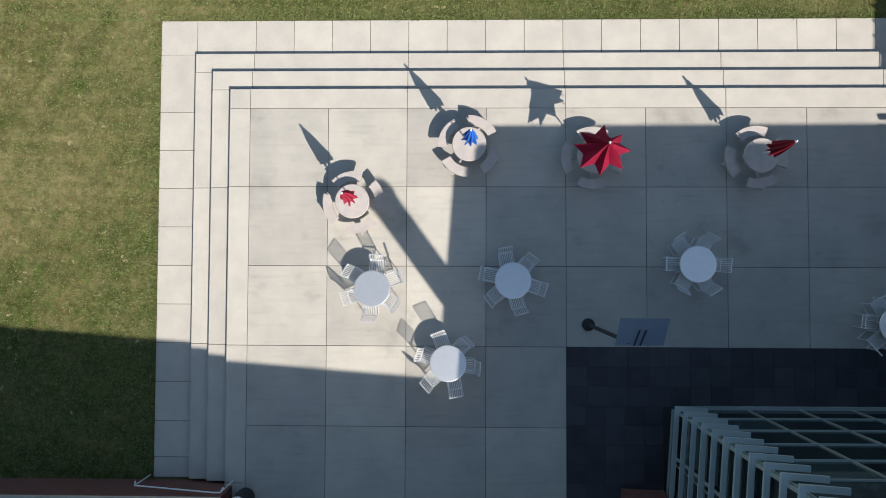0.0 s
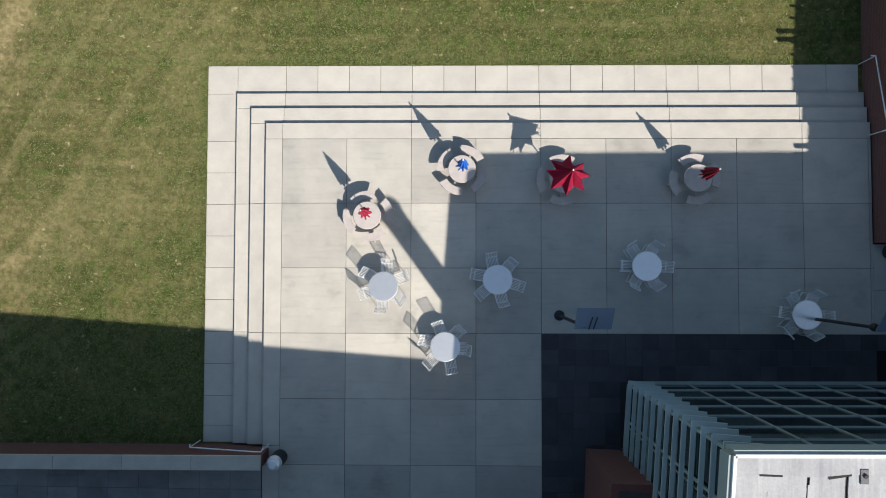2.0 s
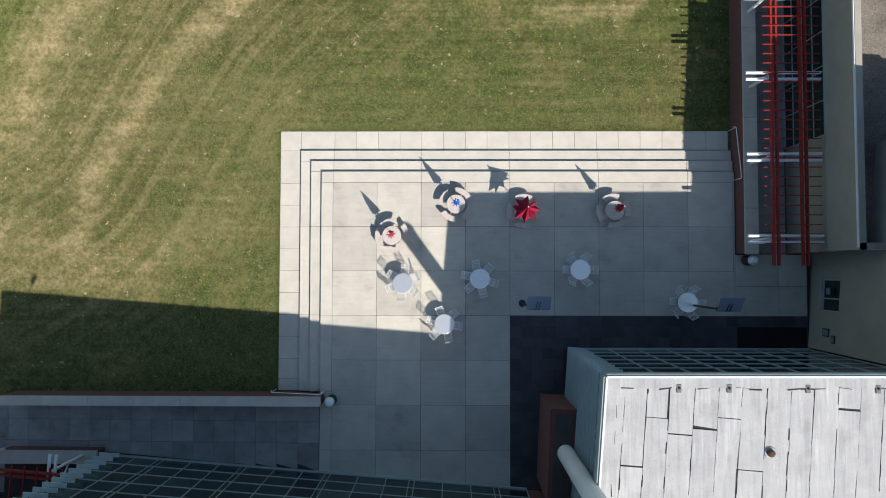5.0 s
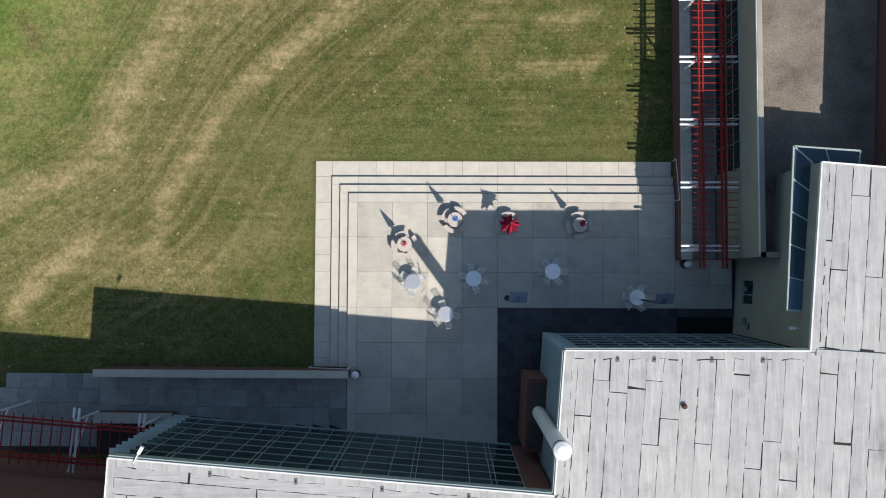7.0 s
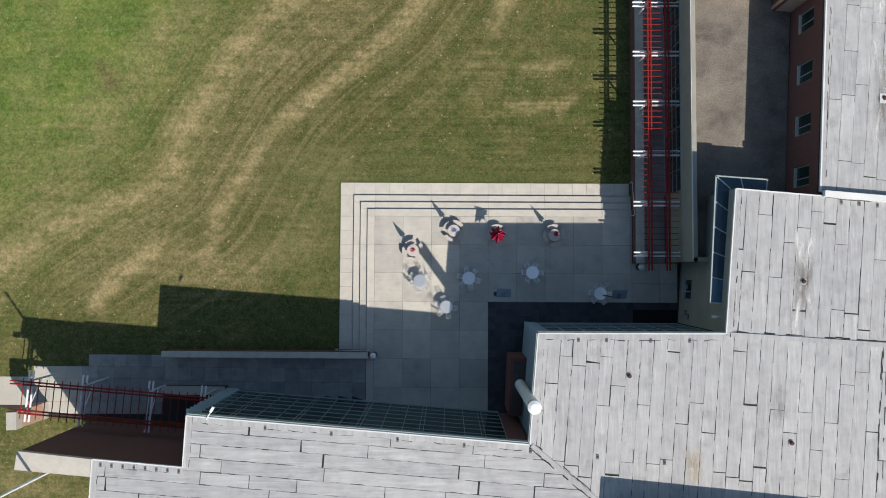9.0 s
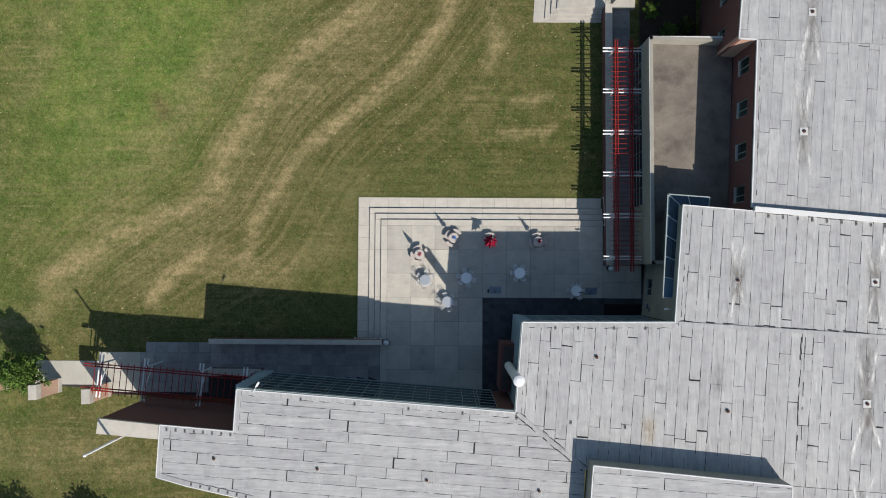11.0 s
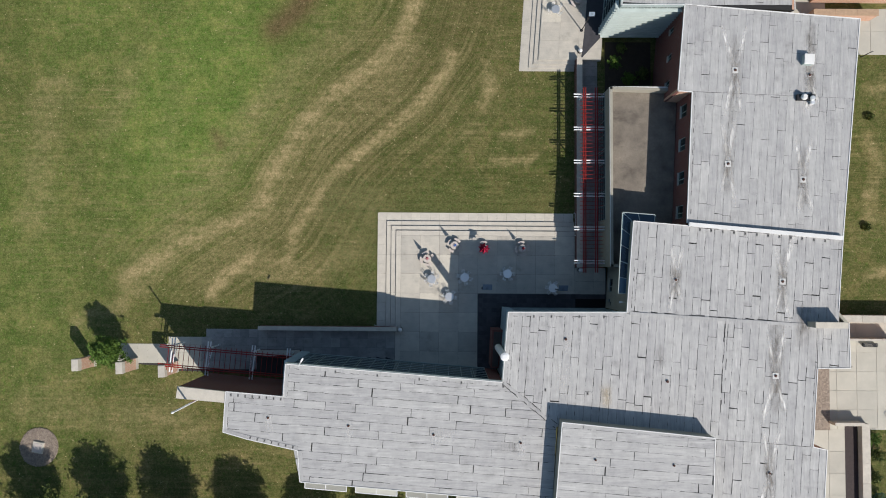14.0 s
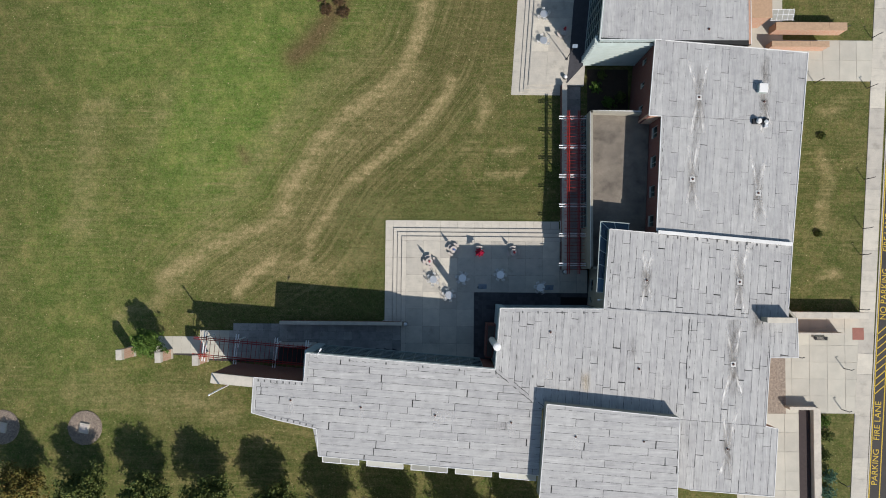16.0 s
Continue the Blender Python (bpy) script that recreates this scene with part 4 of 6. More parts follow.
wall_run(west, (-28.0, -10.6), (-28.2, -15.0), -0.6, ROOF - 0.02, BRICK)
wall_run(west, (-28.2, -15.0), (-25.5, -15.75), -0.6, ROOF - 0.02, BEIGE)
wall_run(west, (-25.5, -15.75), (-20.0, -16.93), -0.6, ROOF - 0.02, BEIGE)
wall_run(west, (-20.0, -16.93), (-19.72, -20.28), -0.6, ROOF - 0.02, BEIGE)
wall_run(west, (-19.72, -20.28), (7.75, -22.4), -0.6, ROOF - 0.02, BEIGE)
for z in (0.02, 4.2):
    part("floor_slab", prism(bmesh.new(), ccw([(-21.2, -7.9), (2.2, -9.6), (7.5, -14.2), (7.4, -22.0), (-19.4, -20.0), (-21.4, -11.0)]), z - 0.25, z), BLIND, west)
membrane(west, [(-21.5, -7.55), (2.3, -9.38), (8.2, -14.15), (7.75, -22.4), (-19.72, -20.28), (-21.7, -11.1)], ROOF, "x", seed=7)
membrane(west, [(-28.0, -10.6), (-21.72, -11.1), (-20.0, -16.93), (-25.5, -15.75), (-28.2, -15.0)], ROOF, "x", seed=8)
flashing(west, [WE, (-21.5, -7.55), (-21.7, -11.1), (-28.0, -10.6), (-28.2, -15.0), (-25.5, -15.75), (-20.0, -16.93), (-19.72, -20.28)], ROOF, 1, 52)
coping_line(west, [WE, (-21.5, -7.55), (-21.7, -11.1), (-28.0, -10.6), (-28.2, -15.0), (-25.5, -15.75), (-20.0, -16.93), (-19.72, -20.28), (7.75, -22.4)], ROOF)
for i in range(5):
    a = -19.4 + 5.6 * i
    y = -20.3 - (a + 19.7) * 0.0775
    sh = part("sunshade", beam(bmesh.new(), (a, y - 1.0, 7.6), (a + 4.6, y - 1.0 - 0.36, 7.6), 0.09, 0.06), WHITE, west)
    part("sunshade_glass", prism(bmesh.new(), [(a, y - 0.05), (a + 4.6, y - 0.41), (a + 4.6, y - 1.34), (a, y - 0.98)], 7.58, 7.6), FROSTED, sh)
    for b in (a, a + 2.3, a + 4.6):
        yb = y - (b - a) * 0.0775
        part("sunshade_bracket", beam(bmesh.new(), (b, yb - 0.02, 7.62), (b, yb - 1.02, 7.62), 0.08, 0.06), WHITE, sh)

pent = empty("roof_penthouse", label="raised plant room with a white membrane roof", category="penthouse")
PH = [(8.48, -13.2), (24.7, -14.73), (24.3, -24.9), (7.6, -24.5)]
for a, b in zip(PH, PH[1:] + PH[:1]):
    wall_run(pent, b, a, ROOF - 0.5, 10.35, BEIGE)
membrane(pent, PH, 10.42, "x", seed=9)
coping_line(pent, [PH[3], PH[0], PH[1], PH[2]], 10.4)

north = empty("north_wing", label="red brick wing with small windows and a white flat roof", category="building")
def small_windows(length, first, step, lo, hi, width=1.0):
    out, a = [], first
    while a + width < length:
        out.append((a, a + width, lo, hi))
        a += step
    return out
# Shaded west and north faces dark, sunlit south and east faces pale.
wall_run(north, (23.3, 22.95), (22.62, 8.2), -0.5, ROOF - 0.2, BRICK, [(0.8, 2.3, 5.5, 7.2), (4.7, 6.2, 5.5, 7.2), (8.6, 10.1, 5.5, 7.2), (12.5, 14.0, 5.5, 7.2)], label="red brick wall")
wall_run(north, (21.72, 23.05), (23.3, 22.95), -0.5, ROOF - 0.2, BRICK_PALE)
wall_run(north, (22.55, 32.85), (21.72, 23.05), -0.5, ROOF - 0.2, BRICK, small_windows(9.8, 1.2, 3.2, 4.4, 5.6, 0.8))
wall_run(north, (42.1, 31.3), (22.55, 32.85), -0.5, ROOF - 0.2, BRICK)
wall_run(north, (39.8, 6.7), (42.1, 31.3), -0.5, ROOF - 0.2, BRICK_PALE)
membrane(north, [(22.6, 8.25), (39.78, 6.85), (41.3, 22.3), (23.28, 22.95)], ROOF - 0.1, "y", width=0.9, seed=11, bold=0.6)
membrane(north, [(21.72, 23.05), (41.3, 22.32), (42.1, 31.3), (22.55, 32.85)], ROOF - 0.1, "y", width=0.9, seed=12, bold=0.5)
flashing(north, [(22.62, 8.3), (23.3, 22.95)], ROOF - 0.1, -1, 53, 0.3)
coping_line(north, [(22.62, 8.3), (23.3, 22.95), (21.72, 23.05), (22.55, 32.85), (42.1, 31.3), (39.8, 6.85)], ROOF - 0.1, 0.1)

far = empty("far_glass_building", label="glass building with pale louvers lit by the sun", category="building")
FA, FB = (15.45, 32.7), (22.5, 32.75)
curtain_wall(far, (17.1, 50.0), FA, 0.0, 8.3, 11, 7)
curtain_wall(far, FA, FB, 0.0, 8.3, 5, 7, pair=0)
louvers(far, FA, FB, 0.3, 8.3, 13, 0.4, wrap=0.9, ends=(0.3, 0.0))
part("fascia", beam(bmesh.new(), (17.1, 50.0, 8.44), (*FA, 8.44), 0.24, 0.44), FRAME, far)
part("fascia", beam(bmesh.new(), (*FA, 8.44), (*FB, 8.44), 0.24, 0.44), FRAME, far)
wall_run(far, (34.8, 32.3), (34.8, 50.0), -0.5, ROOF - 0.02, BRICK_PALE)
part("floor_slab", prism(bmesh.new(), ccw([(15.8, 33.2), (34.5, 33.2), (34.5, 50), (17.4, 50)]), 3.95, 4.2), BLIND, far)
membrane(far, [FA, (22.5, 32.75), (34.8, 32.25), (34.8, 50.0), (17.1, 50.0)], ROOF - 0.05, "y", width=0.9, seed=13, bold=0.4)
coping_line(far, [(17.1, 50.0), FA, FB], ROOF - 0.05)
coping_line(far, [(34.8, 32.3), (34.8, 50.0)], ROOF - 0.05)

# low link with a gravel roof behind the pergola
link = empty("link_corridor", label="single-storey corridor with gravel roof and glazed front", category="building")
LN, LS = (15.05, 24.5), (15.1, 3.4)
wall_run(link, LN, LS, 3.1, 5.35, BEIGE, label="beige concrete fascia")
wall_run(link, (15.08, 9.1), LS, -0.4, 3.1, BEIGE)
curtain_wall(link, LN, (15.08, 9.1), -0.4, 3.1, 9, 4)
wall_run(link, LS, (17.2, 3.45), -0.4, 5.35, BEIGE)
wall_run(link, (23.1, 24.3), LN, -0.4, 5.35, BEIGE)
part("gravel_roof", prism(bmesh.new(), ccw([(15.35, 3.7), (17.0, 3.7), (16.7, 8.2), (22.6, 8.2), (23.25, 24.0), (15.35, 24.2)]), 3.9, 4.25), GRAVEL, link, "tan gravel roof")
coping_line(link, [(23.1, 24.42), (15.1, 24.42), (15.15, 3.5), (17.1, 3.5)], 5.33, 0.2, COPING, 0.1)
rngb = random.Random(21)
bm = bmesh.new()
yy = 3.8
while yy < 24:
    prism(bm, [(15.36, yy), (15.55 + rngb.uniform(0, 0.12), yy), (15.55 + rngb.uniform(0, 0.12), yy + 0.5), (15.36, yy + 0.5)], 4.251, 4.262)
    yy += 0.5
part("tar_strip", bm, GAP, link)

# brick stair block with its flue
stair = empty("brick_annex", label="small dark red brick block against the glass front", category="annex")
part("wall", prism(bmesh.new(), [(1.4, -8.6), (2.3, -8.6), (2.85, -4.2), (1.6, -4.15)], -0.1, 3.5), BRICK, stair)
part("parapet", prism(bmesh.new(), [(1.35, -8.65), (2.3, -8.65), (2.9, -4.15), (1.55, -4.1)], 3.5, 3.62, 0.02), BRICK, stair)
part("flat_roof", prism(bmesh.new(), [(1.55, -8.45), (2.2, -8.45), (2.7, -4.4), (1.76, -4.35)], 3.6, 3.635), material_once("grey_roofing", (0.10, 0.088, 0.082)), stair)
flue = empty("flue_pipe", 2.26, -6.2, 3.62, label="tall white round flue pipe with a cap", category="flue pipe")
part("pipe", lathe(bmesh.new(), [(0.41, 0), (0.41, 7.3)], 24), WHITE, flue, smooth=False)
part("band", lathe(bmesh.new(), [(0.42, 7.3), (0.42, 7.55)], 24), DARK, flue)
part("cap", lathe(bmesh.new(), [(0.45, 7.55), (0.47, 7.6), (0.45, 7.75), (0.25, 7.84)], 24), WHITE, flue)

# fixtures on the beige wall
light = empty("wall_light", 15.98, -0.55, 7.7, label="small white wall light high on a beige wall", category="wall light")
part("arm", tube(bmesh.new(), (0.1, 0, 0), (-0.3, 0, 0), 0.025, 8), WHITE, light)
part("head", box(bmesh.new(), -0.62, -0.28, -0.09, 0.09, -0.06, 0.06, 0.02), WHITE, light)
for y, z, h in ((-0.7, 1.2, 0.5), (-1.0, 1.9, 0.28), (1.4, 1.3, 0.4)):
    v = empty("wall_vent", 15.9 + (y + 1.65) * 0.077, y, z, label="small dark louvred vent in a beige wall", category="vent", group="wall vents")
    part("frame", box(bmesh.new(), -0.05, 0.1, -0.2, 0.2, 0, h, 0.01), DARK, v)
    part("grille", box(bmesh.new(), -0.07, -0.05, -0.15, 0.15, 0.05, h - 0.05), REFLECT, v)

# glass canopy round the corner of the upper wall
canopy = empty("glass_canopy", label="steel-framed glass canopy fixed to a beige wall", category="canopy")
CZ = 7.7
inner = [(16.2, 0.4), (16.75, 8.6), (19.3, 8.4)]
outer = [(15.25, 0.45), (15.75, 9.5), (19.4, 9.25)]
for a, b in ((outer[0], outer[1]), (outer[1], outer[2]), (inner[0], inner[1]), (outer[0], inner[0]), (outer[1], inner[1]), (outer[2], inner[2])):
    part("bar", beam(bmesh.new(), (*a, CZ), (*b, CZ), 0.09, 0.09), FRAME, canopy)
for i in range(1, 5):
    a, b = Vector(outer[0]).lerp(Vector(outer[1]), i / 5), Vector(inner[0]).lerp(Vector(inner[1]), i / 5)
    part("bar", beam(bmesh.new(), (*a, CZ), (*b, CZ), 0.07, 0.08), FRAME, canopy)
for i in range(5):
    q = [Vector(outer[0]).lerp(Vector(outer[1]), i / 5), Vector(outer[0]).lerp(Vector(outer[1]), (i + 1) / 5), Vector(inner[0]).lerp(Vector(inner[1]), (i + 1) / 5), Vector(inner[0]).lerp(Vector(inner[1]), i / 5)]
    part("pane", prism(bmesh.new(), ccw([tuple(v) for v in q]), CZ - 0.01, CZ + 0.01), CANOPY_GLASS, canopy)
part("pane", prism(bmesh.new(), ccw([outer[1], outer[2], inner[2], inner[1]]), CZ - 0.01, CZ + 0.01), CANOPY_GLASS, canopy)
part("bar", beam(bmesh.new(), (17.5, 9.38, CZ), (17.7, 8.55, CZ), 0.07, 0.08), FRAME, canopy)


# ---- pergolas ----
def pergola(name, x0, x1, ys, rails, slat_a, slat_b, slat_step, z, label, post_at, over=0.9, foot=-0.5):
    """White paired cross beams on posts, red paired rails, thin red slats; runs along its own y axis."""
    top = empty(name, label=label, category="pergola")
    for y in ys:
        for off in (-0.16, 0.16):
            part("cross_beam", tube(bmesh.new(), (x0, y + off, z), (x1, y + off, z), 0.075, 10), WHITE, top)
        post = part("post", tube(bmesh.new(), (post_at, y, foot if y < 6 else -0.5), (post_at, y, z - 0.05), 0.08, 10), WHITE, top)
        part("brace", tube(bmesh.new(), (post_at, y, z - 1.3), (x0 + 1.0, y, z - 0.1), 0.045, 8), WHITE, post)
    y0, y1 = min(ys) - 1.3, max(ys) + over
    for x in rails:
        for off in (-0.12, 0.12):
            part("rail", beam(bmesh.new(), (x + off, y0, z + 0.17), (x + off, y1, z + 0.17), 0.09, 0.18), RED, top)
    n = int((y1 - y0 - 0.8) / slat_step)
    for i in range(n):
        y = y0 + 0.6 + slat_step * i
        part("slat", beam(bmesh.new(), (slat_a, y, z + 0.29), (slat_b, y, z + 0.29), 0.045, 0.06), RED, top)
    return top


pergola("pergola", 11.35, 15.02, [4.0 + 4.03 * i for i in range(6)], (12.62, 14.03), 12.05, 14.8, 0.465, 2.9, "red and white steel pergola over a paved walk", 12.47, 0.9, 1.0)
wp = pergola("pergola", -4.05, 0.0, [0.4, 4.6, 9.9, 14.2], (-3.25, -1.0), -3.75, -0.55, 0.62, 2.9, "red and white steel pergola beside a brick wall", -0.8, 1.5, 0.5)
wp.matrix_basis = Matrix.Translation((-22.25, -6.65, 0)) @ Matrix.Rotation(radians(90 - 4.6), 4, "Z")
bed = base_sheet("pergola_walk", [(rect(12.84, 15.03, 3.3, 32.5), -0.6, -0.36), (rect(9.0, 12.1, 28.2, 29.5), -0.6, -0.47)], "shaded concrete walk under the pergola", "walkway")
# These slabs use the concrete whose colour already includes shade.
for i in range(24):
    slab(bed, 12.84, 15.0, 3.3 + 1.215 * i, 3.3 + 1.215 * (i + 1), -0.34, WALK_SHADED)

# tall brick screen wall and flagpole at the west end
screen = tagged(part("wall_screen", prism(bmesh.new(), [(-33.45, -11.35), (-28.1, -11.8), (-28.05, -10.68), (-33.3, -10.15)], -0.6, 8.3), BRICK), "tall red brick screen wall", "wall", kind="structure")
part("coping", prism(bmesh.new(), [(-33.5, -11.4), (-28.12, -11.85), (-28.07, -10.62), (-33.35, -10.1)], 8.3, 8.6, 0.02), CAP, screen, "pale concrete coping")
pole = empty("flagpole", -32.0, -12.0, -0.46, label="tall white flagpole on the lawn", category="flagpole")
part("shaft", lathe(bmesh.new(), [(0.13, 0), (0.12, 4), (0.09, 12.9)], 12), WHITE, pole)
part("finial", lathe(bmesh.new(), [(0.05, 12.9), (0.13, 13.0), (0.13, 13.1), (0.04, 13.2)], 12), WHITE, pole)


def pylon(x, y, rz):
    p = empty("brick_pylon", x, y, -0.46, rz, "slim brick pylon with pale concrete base and cap", "pylon", "pylons")
    part("base", box(bmesh.new(), -0.40, 0.40, -0.70, 0.70, 0, 0.55, 0.02), CAP, p)
    part("shaft", box(bmesh.new(), -0.37, 0.37, -0.67, 0.67, 0.55, 3.1), BRICK_PALE, p)
    part("cap", box(bmesh.new(), -0.40, 0.40, -0.70, 0.70, 3.1, 3.8, 0.02), CAP, p)
    return p


for x, y in ((-47.95, -8.75), (-42.7, -9.05), (-37.65, -9.4)):
    pylon(x, y, 3)


# ---- furniture on the terrace ----
def build_chair():
    """Steel wire chair, its front towards +x."""
    c = empty("wire_chair", label="silver steel wire chair at a round table", category="chair", group="terrace chairs")
    def panel(name, pts, width, count):
        rim = bmesh.new()
        for a in (pts[0], pts[-1]):
            tube(rim, (a[0], -width / 2 - 0.012, a[1]), (a[0], width / 2 + 0.012, a[1]), 0.012, 6)
        for s in (-1, 1):
            for a, b in zip(pts, pts[1:]):
                tube(rim, (a[0], s * (width / 2 + 0.012), a[1]), (b[0], s * (width / 2 + 0.012), b[1]), 0.012, 6)
        p = part(name, rim, STEEL, c)
        bm = bmesh.new()
        for a, b in zip(pts, pts[1:]):
            beam(bm, (a[0], 0, a[1]), (b[0], 0, b[1]), 0.018, 0.010)
        me = mesh_of("wire", bm, SLAT)
        for i in range(count):
            part("wire", me, None, p).location = (0, -width / 2 + width * (i + 0.5) / count, 0)
    panel("seat", [(0.22, 0.44), (0.18, 0.455), (-0.2, 0.43)], 0.37, 7)
    panel("backrest", [(-0.21, 0.44), (-0.25, 0.62), (-0.32, 0.80), (-0.355, 0.81)], 0.37, 7)
    for s in (-1, 1):
        bm = bmesh.new()
        for a, b in (((0.19, 0.44), (0.17, 0.0)), ((0.17, 0.012), (-0.19, 0.012)), ((-0.19, 0.0), (-0.19, 0.43))):
            tube(bm, (a[0], s * 0.19, a[1]), (b[0], s * 0.19, b[1]), 0.013, 6)
        part("leg_frame", bm, STEEL, c)
    return c


def build_table():
    t = empty("round_table", label="round silver perforated steel cafe table", category="table", group="cafe tables")
    part("tabletop", lathe(bmesh.new(), [(0.50, 0.70), (0.525, 0.705), (0.53, 0.72), (0.52, 0.738), (0.50, 0.742)], 40), TABLETOP, t)
    part("column", lathe(bmesh.new(), [(0.05, 0.02), (0.045, 0.70)], 14), STEEL, t)
    for i in range(4):
        a = math.tau * i / 4
        part("foot", tube(bmesh.new(), (0, 0, 0.06), (0.33 * math.cos(a), 0.33 * math.sin(a), 0.02), 0.02, 8), STEEL, t)
    return t


CHAIR, TABLE = build_chair(), build_table()
SETS = [
    ((-5.73, 1.74), (144, 82, 27, -40, -99, -160)),
    ((-3.52, -0.40), (109, 49, -11, -74, -133, 166)),
    ((-1.66, 1.99), (105, 47, -15, -76, -137, 166)),
    ((3.63, 2.48), (125, 64, 0, -59, -120, 180)),
    ((9.25, 0.76), (120, 58, -6, -67, -131, 174)),
    ((9.6, 39.5), (100, 20, -70, 200)),
    ((9.55, 35.7), (110, 40, -30, 190)),
]
crng = random.Random(5)
first_t = first_c = True
for (x, y), angles in SETS:
    m = pose(x, y, 0, 0, 0, crng.uniform(0, 90))
    if first_t:
        TABLE.matrix_basis, first_t = m, False
    else:
        copy_thing(TABLE, m)
    for a in angles:
        r = 0.585 + crng.uniform(-0.03, 0.05)
        m = pose(x + r * math.cos(radians(a)), y + r * math.sin(radians(a)), 0, 0, 0, a + 180 + crng.uniform(-7, 7))
        if first_c:
            CHAIR.matrix_basis, first_c = m, False
        else:
            copy_thing(CHAIR, m)


def arc_bench(bm, r0, r1, mid, half, z0, z1, n=10):
    a = [radians(mid - half + 2 * half * i / n) for i in range(n + 1)]
    pts = [(r1 * math.cos(t), r1 * math.sin(t)) for t in a] + [(r0 * math.cos(t), r0 * math.sin(t)) for t in reversed(a)]
    for i in range(n):
        q = [pts[i], pts[i + 1], pts[2 * n - i], pts[2 * n + 1 - i]]
        prism(bm, q, z0, z1)
    bmesh.ops.remove_doubles(bm, verts=bm.verts, dist=1e-5)
    return bm


def stone_table(x, y, first):
    t = empty("stone_table", x, y, 0, 0, "round cast stone table with four curved stone benches", "table", "stone tables")
    part("tabletop", lathe(bmesh.new(), [(0.47, 0.66), (0.50, 0.68), (0.50, 0.73), (0.485, 0.745)], 40), STONE, t)
    part("pedestal", lathe(bmesh.new(), [(0.24, 0.0), (0.22, 0.05), (0.14, 0.12), (0.13, 0.66)], 20), STONE, t)
    for i in range(4):
        a = first + 90 * i
        bench = part("bench", arc_bench(bmesh.new(), 0.63, 0.92, a, 31, 0.38, 0.45), STONE, t)
        ca, sa = math.cos(radians(a)), math.sin(radians(a))
        part("bracket", beam(bmesh.new(), (0.12 * ca, 0.12 * sa, 0.2), (0.98 * ca, 0.98 * sa, 0.34), 0.06, 0.07), STONE, bench)
        part("bench_foot", tube(bmesh.new(), (0.78 * ca, 0.78 * sa, 0.0), (0.78 * ca, 0.78 * sa, 0.39), 0.07, 10), STONE, bench)
    return t


def pleated(bm, rings, pleats, seed):
    """A folded canvas: rings of (radius, height, pleat depth)."""
    rng = random.Random(seed)
    n = pleats * 4
    rows = []
    ph = [rng.uniform(0.7, 1.3) for _ in range(n)]
    for k, (r, z, d) in enumerate(rings):
        rows.append([bm.verts.new(((r + d * (1 if i % 4 in (0, 1) else -1) * ph[i]) * math.cos(math.tau * i / n + 0.1 * k), (r + d * (1 if i % 4 in (0, 1) else -1) * ph[i]) * math.sin(math.tau * i / n + 0.1 * k), z + (rng.uniform(-0.05, 0.05) if k == 0 else 0))) for i in range(n)])
    for a, b in zip(rows, rows[1:]):
        for i in range(n):
            bm.faces.new((a[i], a[(i + 1) % n], b[(i + 1) % n], b[i]))
    bm.faces.new(rows[-1])
    return bm


def umbrella(x, y, cloth, label, closed=True, seed=1, lean=(0, 0)):
    u = empty("umbrella", x, y, 0.0, 0, label, "umbrella", "terrace umbrellas")
    part("pole", tube(bmesh.new(), (0, 0, 0.74), (0, 0, 2.5), 0.02, 10), WHITE, u)
    if closed:
        part("canopy", pleated(bmesh.new(), [(0.17, 1.40, 0.06), (0.155, 1.55, 0.045), (0.13, 1.8, 0.035), (0.105, 2.05, 0.025), (0.06, 2.3, 0.012), (0.022, 2.48, 0.0)], 8, seed), cloth, u)
    else:
        bm = bmesh.new()
        rng = random.Random(seed)
        tips = [0.62, 0.70, 0.77, 0.76, 0.82, 0.80, 0.78, 0.70]
        turns = [radians(v) for v in (35, 82, 138, 168, 221, 261, 306, 350)]
        drop = [0.62, 0.90, 0.98, 0.95, 0.72, 0.55, 0.42, 0.45]
        rim = []
        for i in range(8):
            a = turns[i]
            rim.append(bm.verts.new((tips[i] * math.cos(a), tips[i] * math.sin(a), 2.45 - drop[i])))
            b = (a + (turns[i + 1] if i < 7 else turns[0] + math.tau)) / 2
            r = (0.30 if i == 0 else 0.47) + rng.uniform(-0.05, 0.05)
            rim.append(bm.verts.new((r * math.cos(b), r * math.sin(b), 2.45 - (drop[i] + drop[(i + 1) % 8]) / 2 - rng.uniform(0.0, 0.06))))
        mid = []
        for i in range(16):
            a = turns[i // 2] if i % 2 == 0 else (turns[i // 2] + (turns[i // 2 + 1] if i < 15 else turns[0] + math.tau)) / 2
            r = 0.30 if i % 2 == 0 else 0.22
            mid.append(bm.verts.new((r * math.cos(a), r * math.sin(a), 2.46 - 0.45 * drop[i // 2] - (0.0 if i % 2 == 0 else 0.06))))
        top = bm.verts.new((0, 0, 2.48))
        for i in range(16):
            j = (i + 1) % 16
            bm.faces.new((rim[i], rim[j], mid[j], mid[i]))
            bm.faces.new((mid[i], mid[j], top))
        bmesh.ops.solidify(bm, geom=bm.faces[:], thickness=0.008)
        part("canopy", bm, cloth, u)
        for i in range(8):
            a = turns[i]
            part("rib", tube(bmesh.new(), (0, 0, 2.30), (tips[i] * 0.93 * math.cos(a), tips[i] * 0.93 * math.sin(a), 2.33 - drop[i]), 0.008, 6), WHITE, u)
    part("finial", lathe(bmesh.new(), [(0.03, 2.46), (0.035, 2.5), (0.015, 2.55)], 10), WHITE, u)
    return u


